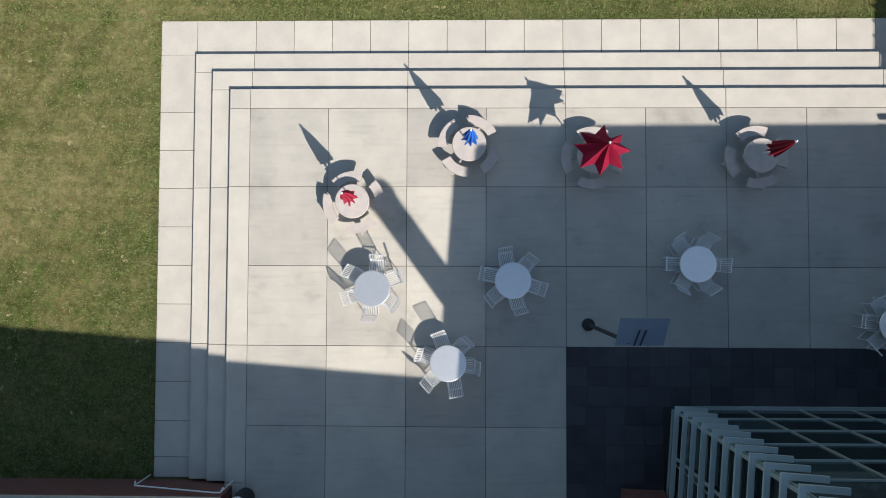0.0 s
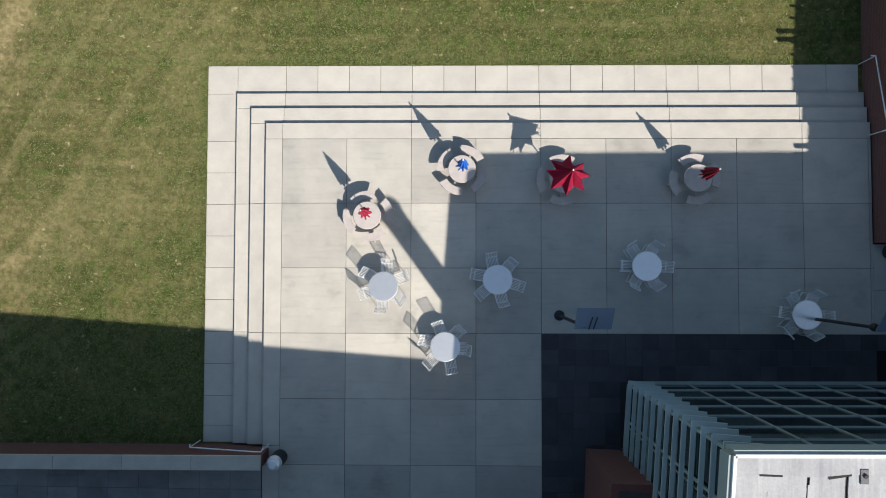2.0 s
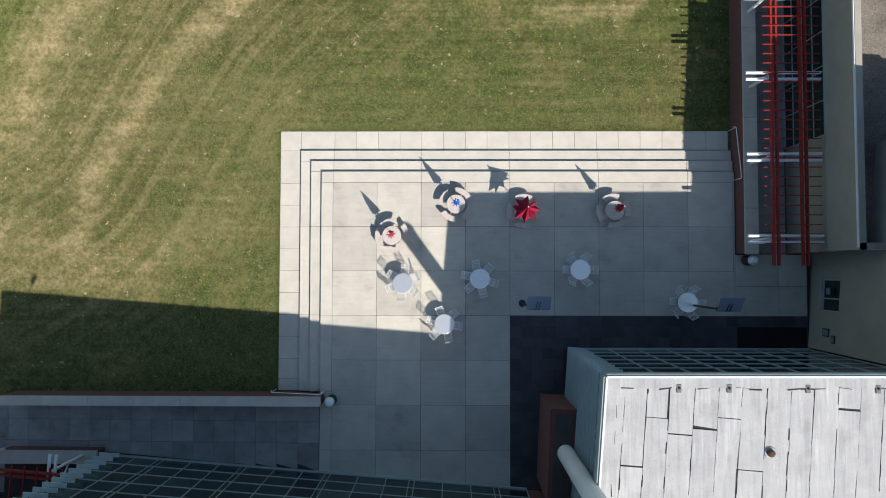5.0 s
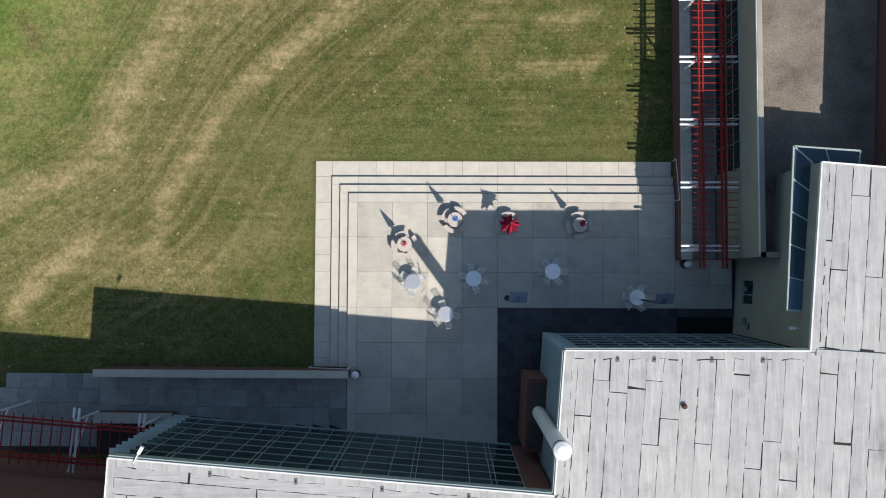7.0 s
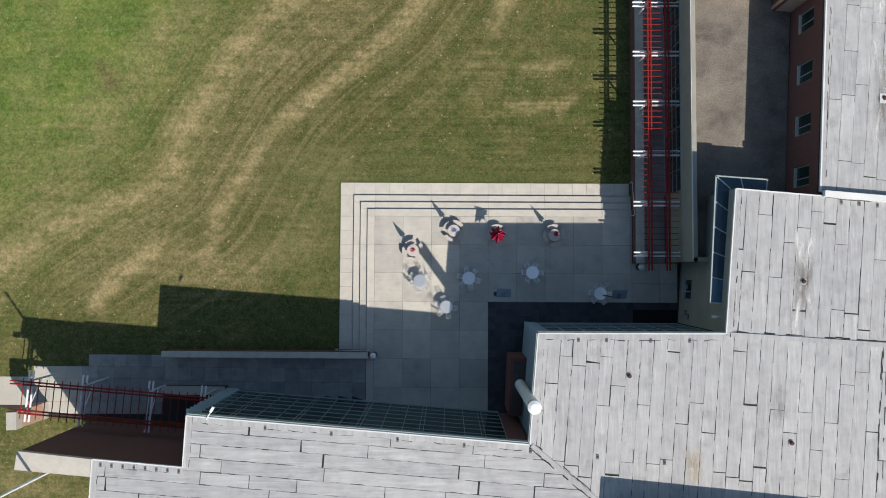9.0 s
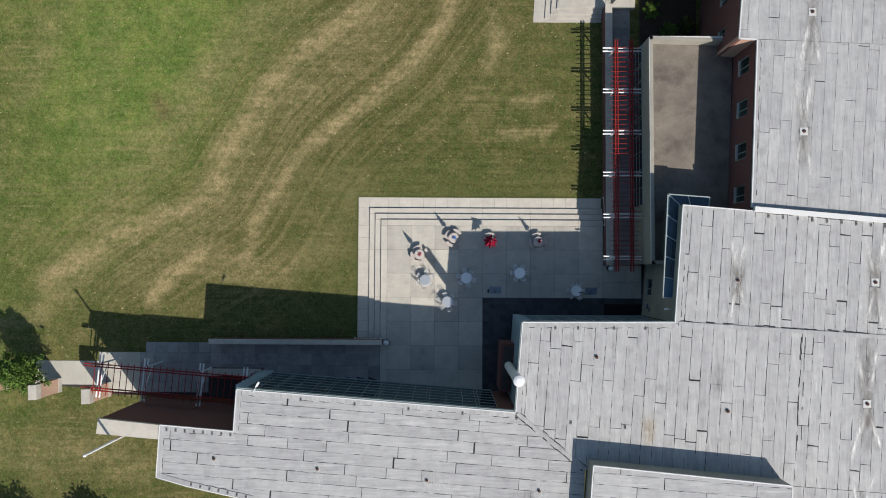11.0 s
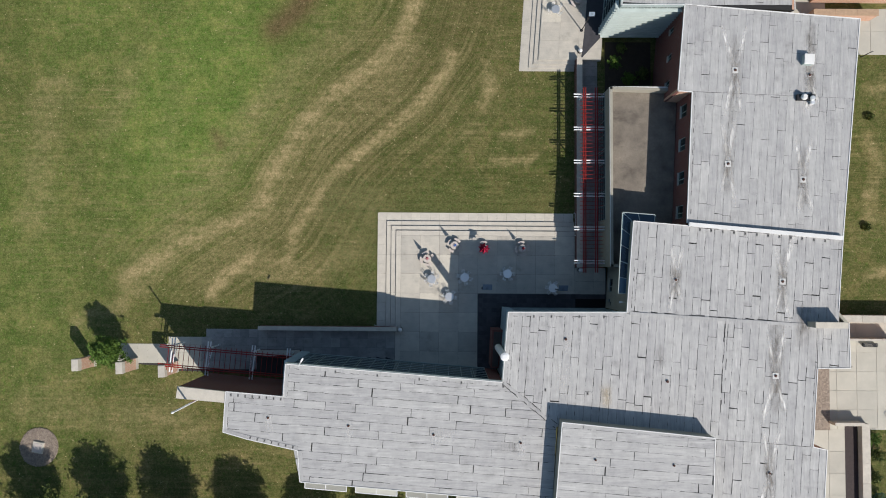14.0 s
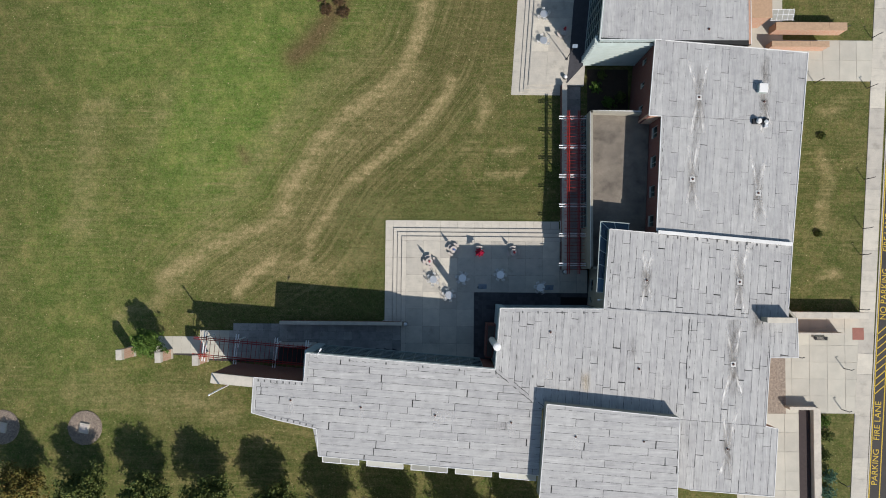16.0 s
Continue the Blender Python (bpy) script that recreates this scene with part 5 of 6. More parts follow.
for x, y, first in ((-6.33, 4.28, 105), (-2.93, 5.95, 60), (0.70, 5.60, 90), (5.48, 5.62, 100), (12.4, 37.0, 40)):
    stone_table(x, y, first)
umbrella(-6.30, 4.29, CLOTH_ROSE, "closed faded red umbrella in a stone table", seed=2)
umbrella(-2.93, 5.95, CLOTH_BLUE, "closed bright blue umbrella in a stone table", seed=3)
umbrella(0.68, 5.62, CLOTH_RED, "half-open torn crimson umbrella over a stone table", closed=False, seed=4)
umbrella(5.46, 5.65, CLOTH_MAROON, "closed dark maroon umbrella in a stone table", seed=5)
umbrella(12.4, 37.0, CLOTH_MAROON, "closed dark maroon umbrella in a stone table", seed=6)


def lamp_post(x, y, w, d, rz=0):
    p = empty("lamp_post", x, y, 0, rz, "slim dark lamp post with a flat blue-grey reflector", "lamp post", "terrace lamp posts")
    part("base", lathe(bmesh.new(), [(0.19, 0), (0.19, 0.04), (0.08, 0.09)], 20), DARK, p)
    part("pole", lathe(bmesh.new(), [(0.06, 0.08), (0.05, 4.12)], 12), DARK, p)
    part("lamp_head", lathe(bmesh.new(), [(0.10, 3.5), (0.13, 3.6), (0.10, 3.75)], 12), DARK, p)
    bm = box(bmesh.new(), 0.26 - w / 2, 0.26 + w / 2, 0.24 - d / 2, 0.24 + d / 2, 4.02, 4.06, 0.006)
    for v in bm.verts:
        v.co.z += 0.25 + (v.co.y - 0.24) * 0.7
    ref = part("reflector", bm, REFLECT, p, "flat blue-grey reflector panel")
    for s in (-0.07, 0.07):
        part("strut", beam(bmesh.new(), (0.2 + s, 0.24 - d / 2, 4.10), (0.26 + s, 0.28, 4.36), 0.025, 0.03), DARK, ref)
    return p


lamp_post(0.65, 0.67, 1.1, 0.66)
lamp_post(9.55, 0.62, 1.1, 0.66)
lamp_post(12.95, 33.3, 0.7, 0.4)


def litter_bin(x, y, z=0.0):
    b = empty("litter_bin", x, y, z, 0, "round grey litter bin with a domed metal lid", "litter bin", "litter bins")
    part("drum", lathe(bmesh.new(), [(0.24, 0), (0.27, 0.05), (0.27, 0.72), (0.25, 0.76)], 24), DARK, b)
    part("lid", lathe(bmesh.new(), [(0.28, 0.76), (0.28, 0.80), (0.22, 0.93), (0.1, 0.99)], 24), STEEL, b)
    part("lid_top", lathe(bmesh.new(), [(0.14, 0.97), (0.13, 1.01), (0.04, 1.02)], 20), WHITE, b)
    return b


litter_bin(-9.55, -4.5)
litter_bin(12.66, 3.0)
litter_bin(12.7, 30.6, -0.3)


# ---- roof equipment ----
for x, y, spread in ((9.2, -4.6, 0), (20.3, -9.1, 0), (32.1, -8.4, 5.6), (21.3, 2.0, 3.2), (33.0, 1.9, 4.6)):
    drain(x, y, ROOF + 0.01, spread=spread)
for x, y, spread in ((-14.5, -14.2, 0), (-5.2, -15.1, 0), (4.3, -15.9, 0), (-23.3, -13.4, 0), (31.3, -18.9, 5.0)):
    drain(x, y, ROOF + 0.01, 0.13, spread)
for x, y, spread in ((28.1, 25.4, 5.4), (27.2, 14.9, 4.6), (35.5, 13.2, 4.8), (36.4, 24.9, 3.6)):
    drain(x, y, ROOF - 0.09, spread=spread)
drain(29.4, 34.2, ROOF - 0.04)
for x, y in ((12.0, -17.1), (20.3, -17.6)):
    drain(x, y, 10.43, 0.12)
grime(main, 13.6, -10.8, 1.1, 1.5, STAIN_TAN, 0.8, 5, ROOF + 0.019)
grime(main, 35.2, -2.6, 1.4, 2.6, STAIN, 0.9, 6, ROOF + 0.08)
grime(main, 32.3, -4.6, 1.5, 3.5, STAIN, 0.6, 7, ROOF + 0.019)
grime(main, 9.0, -9.0, 1.6, 2.2, STAIN_WHITE, 0.7, 8, ROOF + 0.019)
grime(main, 19.6, -6.6, 0.9, 1.6, STAIN, 0.7, 9, ROOF + 0.019)
grime(north, 36.6, 28.6, 1.1, 2.8, STAIN, 0.95, 10, ROOF - 0.08)
grime(north, 36.3, 23.2, 1.0, 2.2, STAIN, 0.8, 11, ROOF - 0.08)
grime(north, 27.7, 20.5, 1.0, 3.4, STAIN, 0.6, 12, ROOF - 0.08)
grime(west, -4.0, -15.2, 2.2, 0.8, STAIN_WHITE, 0.8, 13, ROOF + 0.019)
grime(west, 3.0, -16.4, 2.4, 0.7, STAIN, 0.5, 14, ROOF + 0.019)


def hatch(x, y, w, d, h, label):
    u = empty("roof_hatch", x, y, ROOF - 0.09, -4, label, "roof hatch")
    part("curb", box(bmesh.new(), -w / 2, w / 2, -d / 2, d / 2, 0, h - 0.06), FRAME, u)
    part("lid", box(bmesh.new(), -w / 2 - 0.05, w / 2 + 0.05, -d / 2 - 0.05, d / 2 + 0.05, h - 0.06, h, 0.02), COPING, u)
    return u


hatch(36.0, 26.5, 1.0, 1.05, 0.7, "white square roof hatch on a curb")
vent = empty("roof_fan", 35.9, 22.3, ROOF - 0.09, 0, "pair of white exhaust fans on the roof", "exhaust fan")
part("curb", box(bmesh.new(), -1.1, 0.9, -0.3, 0.35, 0, 0.35), DARK, vent)
part("housing", lathe(bmesh.new(), [(0.3, 0.35), (0.36, 0.55), (0.24, 0.78)], 18, -0.45, 0.0), COPING, vent)
part("housing", lathe(bmesh.new(), [(0.25, 0.35), (0.29, 0.5), (0.18, 0.68)], 18, 0.5, -0.1), STEEL, vent)
part("duct", box(bmesh.new(), 0.35, 0.75, -0.75, -0.35, 0, 0.45, 0.02), STEEL, vent)


def floodlight(x, y, z, dx, dy):
    f = empty("floodlight", x, y, z, 0, "small white floodlight arm at the roof edge", "floodlight")
    part("arm", tube(bmesh.new(), (0, 0, 0), (dx, dy, 0.15), 0.03, 8), WHITE, f)
    part("head", beam(bmesh.new(), (dx, dy, 0.15), (dx * 1.7, dy * 1.7, 0.2), 0.16, 0.12), WHITE, f)


floodlight(-20.1, -7.8, ROOF + 0.1, 0.35, 0.55)


# clamps along the roof rims
def clamp(x, y, rz, z):
    c = empty("roof_clamp", x, y, z, rz, "small grey flashing clamp on the white roof", "roof clamp", "roof clamps")
    part("plate", box(bmesh.new(), -0.10, 0.08, -0.17, 0.15, 0, 0.03, 0.006), material_once("grey_flashing", (0.2, 0.2, 0.2)), c)
    part("bolt", lathe(bmesh.new(), [(0.05, 0.03), (0.05, 0.06), (0.03, 0.07)], 8), DARK, c)


for x in (5.7, 7.65, 10.7, 13.4):
    clamp(x, -2.12, 0, ROOF + 0.02)
for i in range(8):
    clamp(-27.4 + 0.78 * i, -10.95 - 0.075 * 0.78 * i, 0, ROOF + 0.02)
for i in range(7):
    clamp(-25.2 + 0.78 * i, -15.55 - 0.215 * 0.78 * i, -10, ROOF + 0.02)
for i in range(12):
    clamp(24.0 + 1.25 * i, 7.55 - 0.083 * 1.25 * i, 0, ROOF + 0.02)
for i in range(7):
    clamp(-16.0 + 4.6 * i, -8.35 - 0.0775 * 4.6 * i, 0, ROOF + 0.02)


# ---- trees and shrubs ----
def crown(bm, cx, cy, cz, rx, rz, clumps, per, size, rng, seed=0):
    """Leaves in many small clumps within an uneven egg, with gaps."""
    for _ in range(clumps):
        d = Vector((rng.gauss(0, 1), rng.gauss(0, 1), rng.gauss(0, 1))).normalized()
        k = rng.uniform(0.3, 1.0) ** 0.6
        wob = 0.86 + 0.75 * noise.noise(d * 2.6 + Vector((cx + rz, cy + clumps * 0.37 + seed, 0)))
        slim = 1.0 - 0.38 * max(0.0, d.z * k)
        c = Vector((cx + d.x * rx * k * wob * slim, cy + d.y * rx * k * wob * slim, cz + d.z * rz * k * (0.8 + 0.25 * wob)))
        for _ in range(per):
            p = c + Vector((rng.gauss(0, 0.2), rng.gauss(0, 0.2), rng.gauss(0, 0.14))) * (rx * 0.45)
            n = Vector((rng.gauss(0, 1), rng.gauss(0, 1), rng.gauss(0.6, 1))).normalized()
            u = n.orthogonal().normalized()
            v = n.cross(u)
            s = size * rng.uniform(0.6, 1.3)
            a = rng.uniform(0, math.tau)
            e, f = u * math.cos(a) + v * math.sin(a), v * math.cos(a) - u * math.sin(a)
            q = [bm.verts.new(p + e * s), bm.verts.new(p + f * s * 0.5 + n * s * 0.12), bm.verts.new(p - e * s), bm.verts.new(p - f * s * 0.5 + n * s * 0.12)]
            bm.faces.new(q)


def tree(x, y, radius, height, leaf, seed, label, clumps=240, per=26, size=0.13, trunk=0.12):
    rng = random.Random(seed)
    t = empty("tree", x, y, -0.46, 0, label, "tree", "trees")
    bm = bmesh.new()
    low = height * 0.3
    tube(bm, (0, 0, -0.05), (0.05, 0.03, low), trunk, 10, trunk * 0.75)
    tube(bm, (0.05, 0.03, low), (0, 0.05, height * 0.85), trunk * 0.75, 8, trunk * 0.2)
    part("trunk", bm, BARK, t)
    for i in range(7):
        a = math.tau * i / 7 + rng.uniform(-0.3, 0.3)
        z = rng.uniform(low, height * 0.6)
        part("limb", tube(bmesh.new(), (0, 0, z), (radius * 0.75 * math.cos(a), radius * 0.75 * math.sin(a), z + radius * 0.6), trunk * 0.4, 6, trunk * 0.1), BARK, t)
    bm = bmesh.new()
    crown(bm, 0, 0, height * 0.62, radius, height * 0.40, clumps, per, size, rng, seed * 3.1)
    part("crown", bm, leaf, t)
    return t


tree(-44.5, -7.3, 2.0, 5.3, LEAF, 1, "small green leafy tree beside brick pylons", 300, 28, 0.13, 0.07)
ROW = [(-60.5, -26.5, LEAF_AUTUMN), (-52.3, -27.0, LEAF_DARK), (-43.6, -27.4, LEAF_DARK), (-35.2, -27.6, LEAF_DARK), (-26.5, -28.6, LEAF_DARK), (-17.4, -30.3, LEAF_DARK), (-8.8, -30.8, LEAF_DARK), (0.6, -31.5, LEAF_DARK), (9.0, -32.0, LEAF_DARK)]
for i, (x, y, leaf) in enumerate(ROW):
    tree(x, y, 3.15, 7.35, leaf, 30 + i, "broad leafy tree in a row, turning yellow" if leaf is LEAF_AUTUMN else "broad dark green leafy tree in a row", 460, 34, 0.17, 0.16)


def shrub(x, y, r, h, leaf, seed, label, z=-0.45):
    rng = random.Random(seed)
    s = empty("shrub", x, y, z, 0, label, "shrub", "shrubs")
    bm = bmesh.new()
    for i in range(6):
        a = math.tau * i / 6
        tube(bm, (0, 0, -0.03), (r * 0.6 * math.cos(a), r * 0.6 * math.sin(a), h * 0.7), 0.025, 5, 0.008)
    part("stems", bm, BARK, s)
    bm = bmesh.new()
    crown(bm, 0, 0, h * 0.55, r, h * 0.5, 70, 16, 0.1, rng)
    part("foliage", bm, leaf, s)
    return s


for x, y, r, h, leaf, seed in ((17.0, 29.2, 0.9, 1.4, LEAF, 61), (18.8, 27.0, 1.1, 1.6, LEAF, 62), (17.9, 31.0, 0.8, 1.2, LEAF_DARK, 63), (20.5, 27.8, 0.9, 1.2, LEAF_DARK, 64),
                               (49.2, -19.5, 1.0, 1.1, LEAF_DARK, 65), (49.0, -22.3, 0.9, 1.0, LEAF_DARK, 66), (49.3, -25.0, 1.3, 1.3, LEAF_BLUE, 67), (49.2, -27.2, 1.3, 1.3, LEAF_BLUE, 68), (49.0, -17.5, 1.0, 0.9, LEAF, 69)):
    shrub(x, y, r, h, leaf, seed, "low leafy shrub in a planting bed")
for i, (x, y) in enumerate(((-21.5, 40.2), (-19.6, 41.5), (-22.4, 42.2), (-19.0, 39.8))):
    shrub(x, y, 1.0, 0.7, TWIG, 80 + i, "low heap of dry brown brush on the lawn")
for i, (x, y) in enumerate(((49.3, 22.6), (48.6, 8.7))):
    shrub(x, y, 0.55, 0.6, LEAF_DARK, 90 + i, "small dark shrub on the lawn strip")

# round stone beds with a plaque
for i, (x, y) in enumerate(((-54.4, -19.5), (-66.0, -19.5))):
    b = empty("stone_bed", x, y, -0.46, 0, "round bed of river stones with a square plaque on the lawn", "stone bed", "stone beds")
    part("gravel_ring", lathe(bmesh.new(), [(2.4, 0), (2.35, 0.06), (2.0, 0.08)], 36), GRIT, b)
    part("plaque", prism(bmesh.new(), [(-0.75, -0.55), (0.55, -0.8), (0.75, 0.55), (-0.55, 0.8)], 0.05, 0.3, 0.02), CAP, b)
    part("plaque_frame", prism(bmesh.new(), [(-0.55, -0.4), (0.4, -0.58), (0.55, 0.4), (-0.4, 0.58)], 0.3, 0.34, 0.02), STONE, b)
    rng = random.Random(40 + i)
    bm = bmesh.new()
    for k in range(900):
        a, r = rng.uniform(0, math.tau), math.sqrt(rng.uniform(0.25, 1.0)) * 2.38
        s = rng.uniform(0.04, 0.09)
        q = [(r * math.cos(a) + s * math.cos(t) * rng.uniform(0.7, 1.2), r * math.sin(a) + s * math.sin(t) * rng.uniform(0.7, 1.2)) for t in (0, 1.05, 2.1, 3.14, 4.2, 5.2)]
        prism(bm, q, 0.05, 0.09 + s * 0.6, 0.015)
    tagged(part("gravel_fill", bm, GRIT, b), kind="stuff")


# ---- east side: plaza, path, fire lane ----
plaza = base_sheet("plaza", [(rect(37.0, 55.0, -16.5, -2.3), -0.6, -0.43), (rect(36.9, 46.5, -30, -16.5), -0.6, -0.43), (rect(42.0, 57.0, 30.6, 36.5), -0.6, -0.43), (rect(35.0, 44.0, 32.0, 50.0), -0.6, -0.431)], "pale concrete plaza of large slabs", "plaza", PLAZA)
for i in range(7):
    for j in range(6):
        slab(plaza, 37.2 + 2.5 * i, 37.2 + 2.5 * (i + 1), -16.4 + 2.35 * j, -16.4 + 2.35 * (j + 1), -0.40, PLAZA, gap=0.03)
for i in range(3):
    for j in range(5):
        slab(plaza, 37.9 + 2.85 * i, 37.9 + 2.85 * (i + 1), -29.8 + 2.65 * j, -29.8 + 2.65 * (j + 1), -0.40, PLAZA, gap=0.03)
for i in range(6):
    for j in range(2):
        slab(plaza, 42.5 + 2.4 * i, 42.5 + 2.4 * (i + 1), 30.7 + 2.9 * j, 30.7 + 2.9 * (j + 1), -0.40, PLAZA, gap=0.03)
path = base_sheet("sidewalk", [(ccw([(51.9, -40), (54.1, -40), (60.6, 60), (58.4, 60)]), -0.6, -0.425)], "pale concrete sidewalk beside the fire lane", "sidewalk", CONCRETE)
for i in range(34):
    y0 = -40 + 2.9 * i
    o = (y0 + 40) * 0.065
    cut_slab(path, ccw([(51.93 + o, y0 + 0.02), (54.08 + o, y0 + 0.02), (54.08 + o + 0.186, y0 + 2.88), (51.93 + o + 0.186, y0 + 2.88)]), -0.39, CONCRETE)
road_line = lambda y: 54.1 + (y + 40) * 0.07
road = tagged(part("road", prism(bmesh.new(), ccw([(road_line(-60), -60), (90, -60), (90, 80), (road_line(80), 80)]), -0.7, -0.44), ASPHALT), "dark asphalt fire lane with yellow markings", "road", kind="structure")
kerb = base_sheet("kerb", [(ccw([(road_line(-40) - 0.02, -40), (road_line(-40) + 0.14, -40), (road_line(60) + 0.14, 60), (road_line(60) - 0.02, 60)]), -0.6, -0.385)], "yellow-edged concrete kerb", "kerb", CONCRETE)
mark = empty("fire_lane_marking", label="yellow painted fire lane hatching and lettering", category="road marking")
L0 = lambda y: road_line(y) + 0.3
L1 = lambda y: road_line(y) + 1.75
def stripe(a, b, w):
    part("stripe", beam(bmesh.new(), (*a, -0.434), (*b, -0.434), w, 0.006), YELLOW, mark)
stripe((L0(-34), -34), (L0(40), 40), 0.14)
stripe((L1(-34), -34), (L1(40), 40), 0.14)
for i in range(9):
    y = -13.8 + 1.05 * i
    stripe((L0(y), y), (L1(y + 1.3), y + 1.3), 0.13)
for text, y in (("NO PARKING", -3.4), ("FIRE LANE", 6.2), ("PARKING", -26.4), ("FIRE LANE", -20.2)):
    cu = bpy.data.curves.new("lettering", "FONT")
    cu.body, cu.size, cu.extrude = text, 1.2, 0.003
    ob = new("lettering", cu)
    ob.data.materials.append(YELLOW)
    ob.matrix_basis = pose(L0(y) + 1.05, y, -0.434, 0, 0, 86.0)
    ob.parent = mark
base_sheet("brick_inlay", [(rect(53.3, 54.9, -6.2, -4.5), -0.43, -0.386)], "red brick inlay in the paving", "paving", CURB_RED)

low_wall("wall_roof_end", 35.6, 39.1, -3.05, -2.4, ROOF - 0.3, ROOF + 1.6, "x", "beige end wall rising over the roof", BEIGE)
low_wall("wall_entry_north", 39.2, 54.4, -3.1, -2.25, -0.5, 1.4, "x", "low sunlit wall with a broad pale coping", BRICK_PALE)
low_wall("wall_entry_south", 40.4, 51.3, -5.35, -5.08, -0.5, 1.4, "x", "pale wall beside the entrance", BEIGE)
low_wall("wall_planter", 47.2, 48.2, -30, -15.6, -0.5, 0.4, "y", "pale concrete planter wall", CAP)
low_wall("wall_planter_end", 43.6, 47.2, -15.75, -15.35, -0.5, 0.9, "x", "pale concrete planter wall end", CAP)
bm = box(bmesh.new(), 45.6, 47.15, -30, -16.0, -0.42, -0.39)
tagged(part("ramp", bm, material_once("brown_ramp", (0.06, 0.045, 0.045))), "dark brown sunken ramp beside the planter", "ramp", kind="structure")
bm = box(bmesh.new(), 41.3, 43.8, -16.6, -8.6, -0.42, -0.37)
tagged(part("stone_strip", bm, GRIT), "strip of river stones along the building", "gravel bed", kind="structure")
bm = box(bmesh.new(), 16.0, 21.8, 24.7, 32.0, -0.47, -0.44)
tagged(part("planting_bed", bm, SOIL), "shaded mulched bed between the buildings", "planting bed", kind="structure")
low_wall("wall_orange_north", 42.0, 52.0, 37.2, 38.3, -0.5, 1.5, "x", "sunlit tan brick wall", BRICK_PALE, cap_mat=material_once("tan_roof", (0.52, 0.36, 0.24)))
low_wall("wall_orange_south", 41.5, 49.6, 34.9, 35.7, -0.5, 1.3, "x", "sunlit tan brick wall", BRICK_PALE, cap_mat=material_once("tan_roof", (0.52, 0.36, 0.24)))

# entrance block with a framed glass hood at the north-east
hood = empty("entrance_hood", label="tan entrance block with a white-framed glass hood", category="entrance")
part("block", box(bmesh.new(), 36.0, 40.4, 38.2, 50.0, -0.5, 3.2), BRICK_PALE, hood)
part("flat_roof", box(bmesh.new(), 35.9, 40.5, 38.1, 50.0, 3.2, 3.35, 0.02), material_once("tan_roof", (0.52, 0.36, 0.24)), hood)
for i in range(5):
    part("bar", beam(bmesh.new(), (40.5 + 0.75 * i, 37.9, 2.9), (40.7 + 0.75 * i, 39.3, 3.1), 0.06, 0.06), WHITE, hood)
for y, z in ((37.9, 2.9), (38.6, 3.0), (39.3, 3.1)):
    part("bar", beam(bmesh.new(), (40.4, y, z), (43.7, y + 0.1, z), 0.06, 0.06), WHITE, hood)
part("pane", prism(bmesh.new(), [(40.5, 37.95), (43.5, 38.0), (43.7, 39.3), (40.7, 39.25)], lambda x, y: 2.9 + (y - 37.9) * 0.143 - 0.01, lambda x, y: 2.9 + (y - 37.9) * 0.143 + 0.01), FROSTED, hood)

# second terrace to the north
terrace_n = base_sheet("north_terrace", [
    (ccw([(7.5, 29.5), (15.4, 29.5), (16.6, 50), (8.9, 50)]), -0.6, -0.02),
    (ccw([(6.9, 29.0), (7.5, 29.0), (8.9, 50), (8.3, 50)]), -0.6, -0.17), (ccw([(6.3, 28.6), (6.9, 28.6), (8.3, 50), (7.7, 50)]), -0.6, -0.32),
    (ccw([(5.1, 28.2), (12.1, 28.2), (12.1, 29.5), (7.0, 29.5), (6.3, 28.62)][0:2] + [(12.1, 28.6), (5.15, 28.6)]), -0.6, -0.43), (ccw([(5.13, 28.6), (6.3, 28.6), (7.7, 50), (6.5, 50)]), -0.6, -0.43), (rect(6.9, 12.1, 28.6, 29.0), -0.6, -0.30), (rect(7.5, 12.1, 29.0, 29.5), -0.6, -0.15),
], "raised concrete terrace with broad steps", "terrace", CONCRETE)
for i in range(3):
    for j in range(8):
        o = 0.068 * 2.4 * j
        cut_slab(terrace_n, [(7.6 + o + 2.4 * i, 29.6 + 2.4 * j), (9.98 + o + 2.4 * i, 29.6 + 2.4 * j), (9.98 + o + 0.163 + 2.4 * i, 31.98 + 2.4 * j), (7.6 + o + 0.163 + 2.4 * i, 31.98 + 2.4 * j)], 0.0, CONCRETE)


base_sheet("slate_paving_north", [(ccw([(12.9, 29.7), (15.5, 32.6), (16.9, 50), (14.6, 50), (13.3, 33.0)]), -0.018, 0.012)], "dark slate paving before the glass front", "paving", PAVER)


def path_light(x, y):
    p = empty("path_light", x, y, -0.46, 0, "short dark post light beside the path", "post light", "path lights")
    part("post", lathe(bmesh.new(), [(0.06, 0), (0.05, 1.7)], 10), DARK, p)
    part("arm", beam(bmesh.new(), (0, 0, 1.68), (0.35, 0.12, 1.72), 0.1, 0.06), DARK, p)
    return p


for x, y in ((48.5, 30.3), (56.0, 29.6), (55.4, 16.5), (55.0, 9.5), (54.6, 5.8), (54.3, -1.9), (45.2, -8.6), (52.0, -10.2), (51.6, -15.9), (51.2, -26.0), (56.8, 36.9), (52.3, 37.9)):
    path_light(x, y)
bench = empty("park_bench", 48.7, -6.0, -0.4, 0, "dark slatted bench by the entrance wall", "bench")
for i in range(4):
    part("slat", box(bmesh.new(), -0.9, 0.9, -0.25 + 0.13 * i, -0.15 + 0.13 * i, 0.42, 0.45, 0.005), DARK, bench)
for s in (-0.7, 0.7):
    part("leg", box(bmesh.new(), s - 0.04, s + 0.04, -0.22, 0.22, 0, 0.42), DARK, bench)

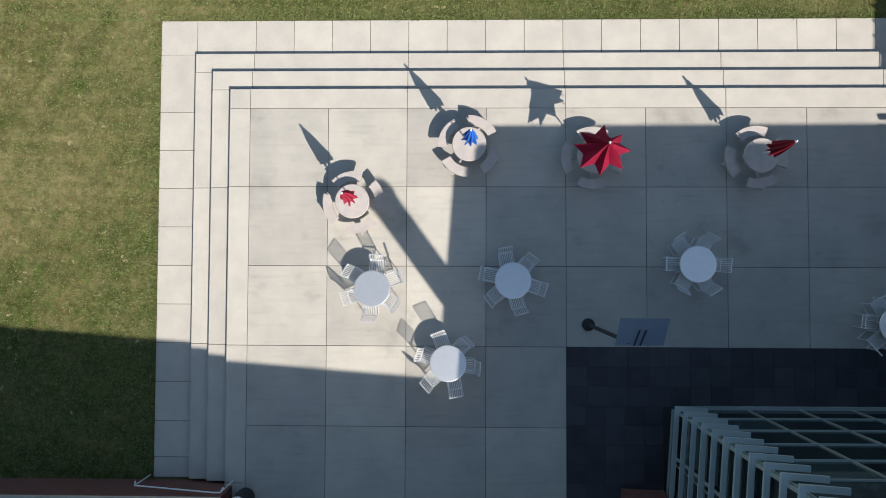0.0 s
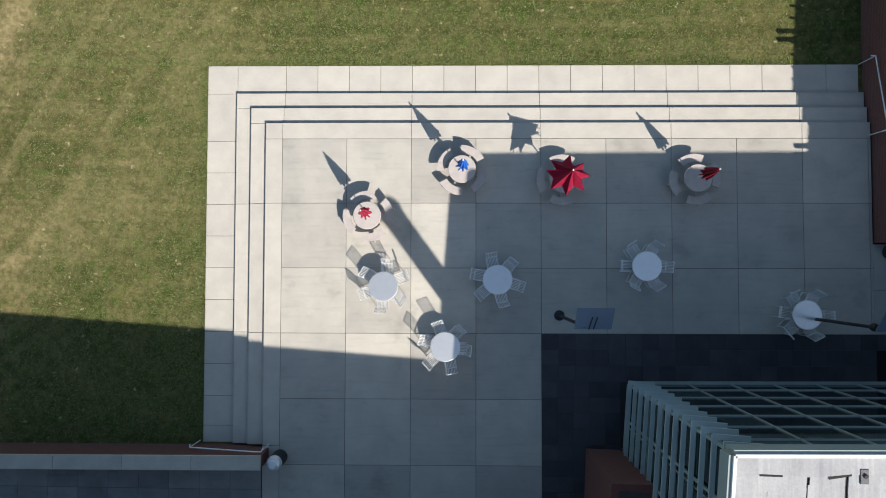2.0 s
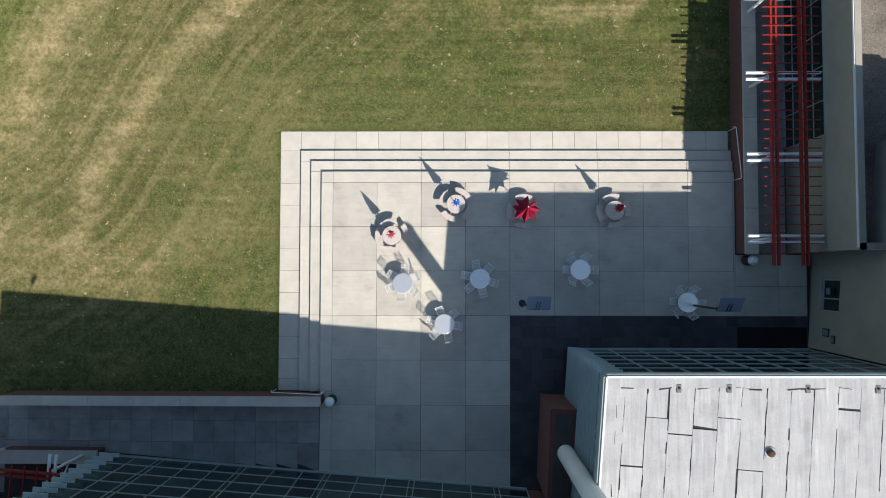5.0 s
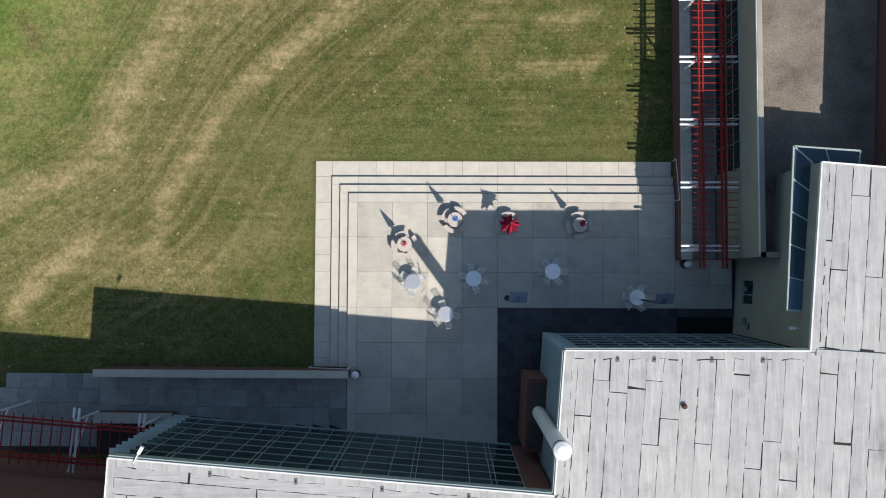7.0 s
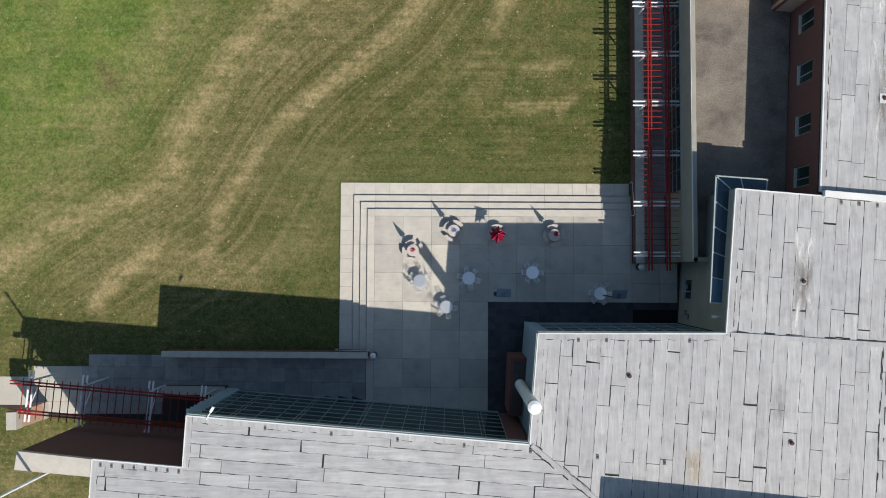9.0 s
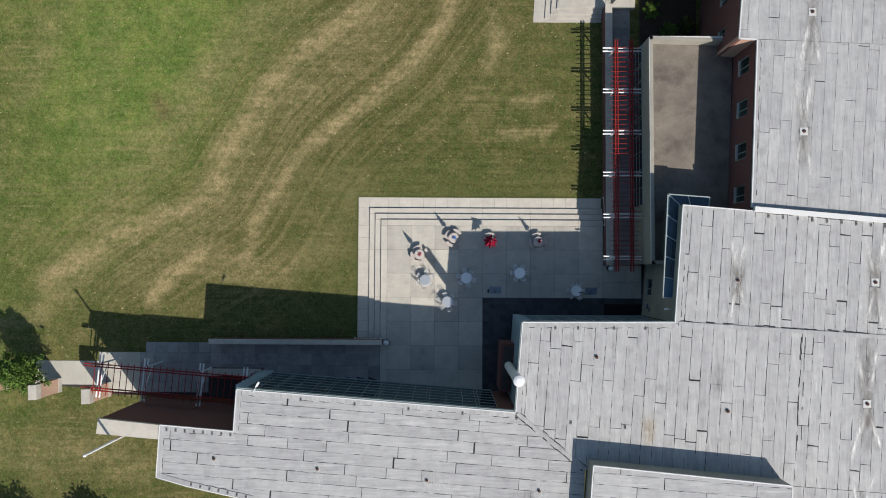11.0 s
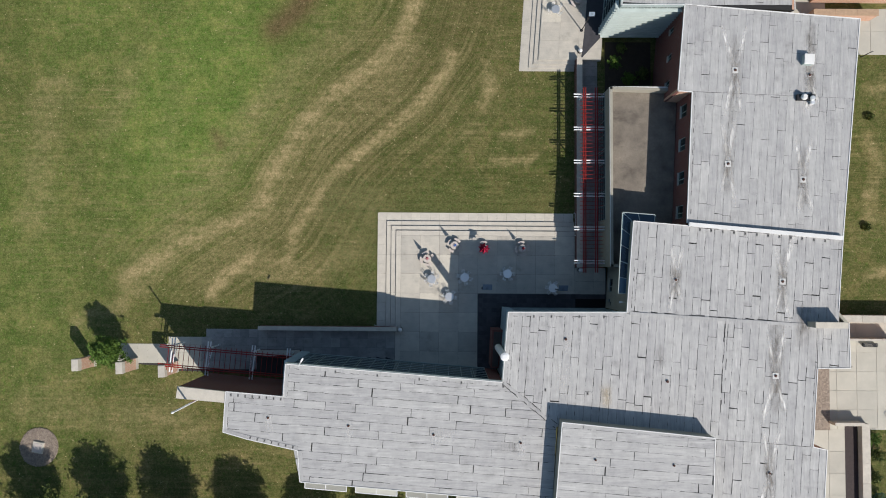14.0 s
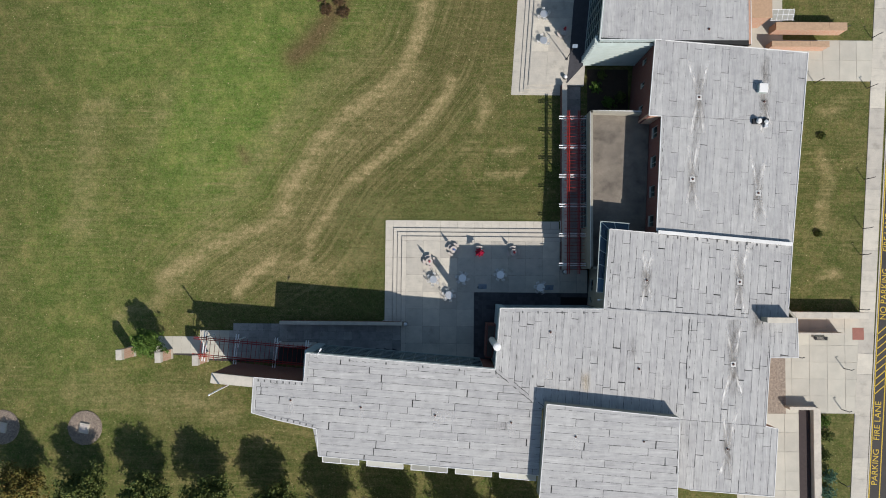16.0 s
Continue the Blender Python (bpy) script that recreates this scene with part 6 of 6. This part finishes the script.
# grass that leans over the paving edges
grng = random.Random(77)
bm = bmesh.new()
edges = [((-12.6, 10.1), (12.1, 10.1), (0, 1)), ((-12.6, -4.1), (-12.6, 10.1), (-1, 0)), ((-33.9, -4.68), (-27.2, -4.68), (0, 1))]
for (ax, ay), (bx, by), (nx, ny) in edges:
    length = math.hypot(bx - ax, by - ay)
    for k in range(int(length * 110)):
        t = grng.random()
        o = abs(grng.gauss(0, 0.12))
        x, y = ax + (bx - ax) * t + nx * o, ay + (by - ay) * t + ny * o
        a, s, h = grng.uniform(0, math.tau), grng.uniform(0.006, 0.014), grng.uniform(0.03, 0.085)
        lean = Vector((grng.gauss(0, 0.04) - nx * 0.02, grng.gauss(0, 0.04) - ny * 0.02, h))
        p = Vector((x, y, -0.46))
        d = Vector((math.cos(a), math.sin(a), 0)) * s
        bm.faces.new((bm.verts.new(p + d), bm.verts.new(p - d), bm.verts.new(p + lean)))
tagged(part("grass_fringe", bm, BLADE), "uncut grass fringe along the paving", "grass", kind="stuff")

# single blades on the turf nearest the terrace, thinning out with distance
rs = np.random.RandomState(9)
spots = []
for x0, x1, y0, y1, axis, count in ((-19.5, -12.62, -4.0, 10.12, 0, 34000), (-19.5, 9.5, 10.12, 14.5, 1, 52000)):
    u = rs.rand(count) ** 1.7
    v = rs.rand(count)
    if axis == 0:
        spots.append(np.stack([x1 - u * (x1 - x0), y0 + v * (y1 - y0)], 1))
    else:
        spots.append(np.stack([x0 + v * (x1 - x0), y0 + u * (y1 - y0)], 1))
spots = np.concatenate(spots)
n = len(spots)
ang = rs.rand(n) * math.tau
half = 0.008 + 0.012 * rs.rand(n)
lean = rs.normal(0, 0.045, (n, 2))
tall = 0.02 + 0.035 * rs.rand(n)
side = np.stack([np.cos(ang) * half, np.sin(ang) * half], 1)
tri = np.zeros((n, 3, 3))
tri[:, 0, :2], tri[:, 1, :2], tri[:, 2, :2] = spots + side, spots - side, spots + lean
tri[:, :2, 2], tri[:, 2, 2] = -0.46, -0.46 + tall
turf_mesh = bpy.data.meshes.new("turf")
turf_mesh.from_pydata(tri.reshape(-1, 3).tolist(), [], np.arange(3 * n).reshape(-1, 3).tolist())
turf_mesh.materials.append(TURF)
tagged(new("turf", turf_mesh), "mown grass blades beside the terrace", "grass", kind="stuff")
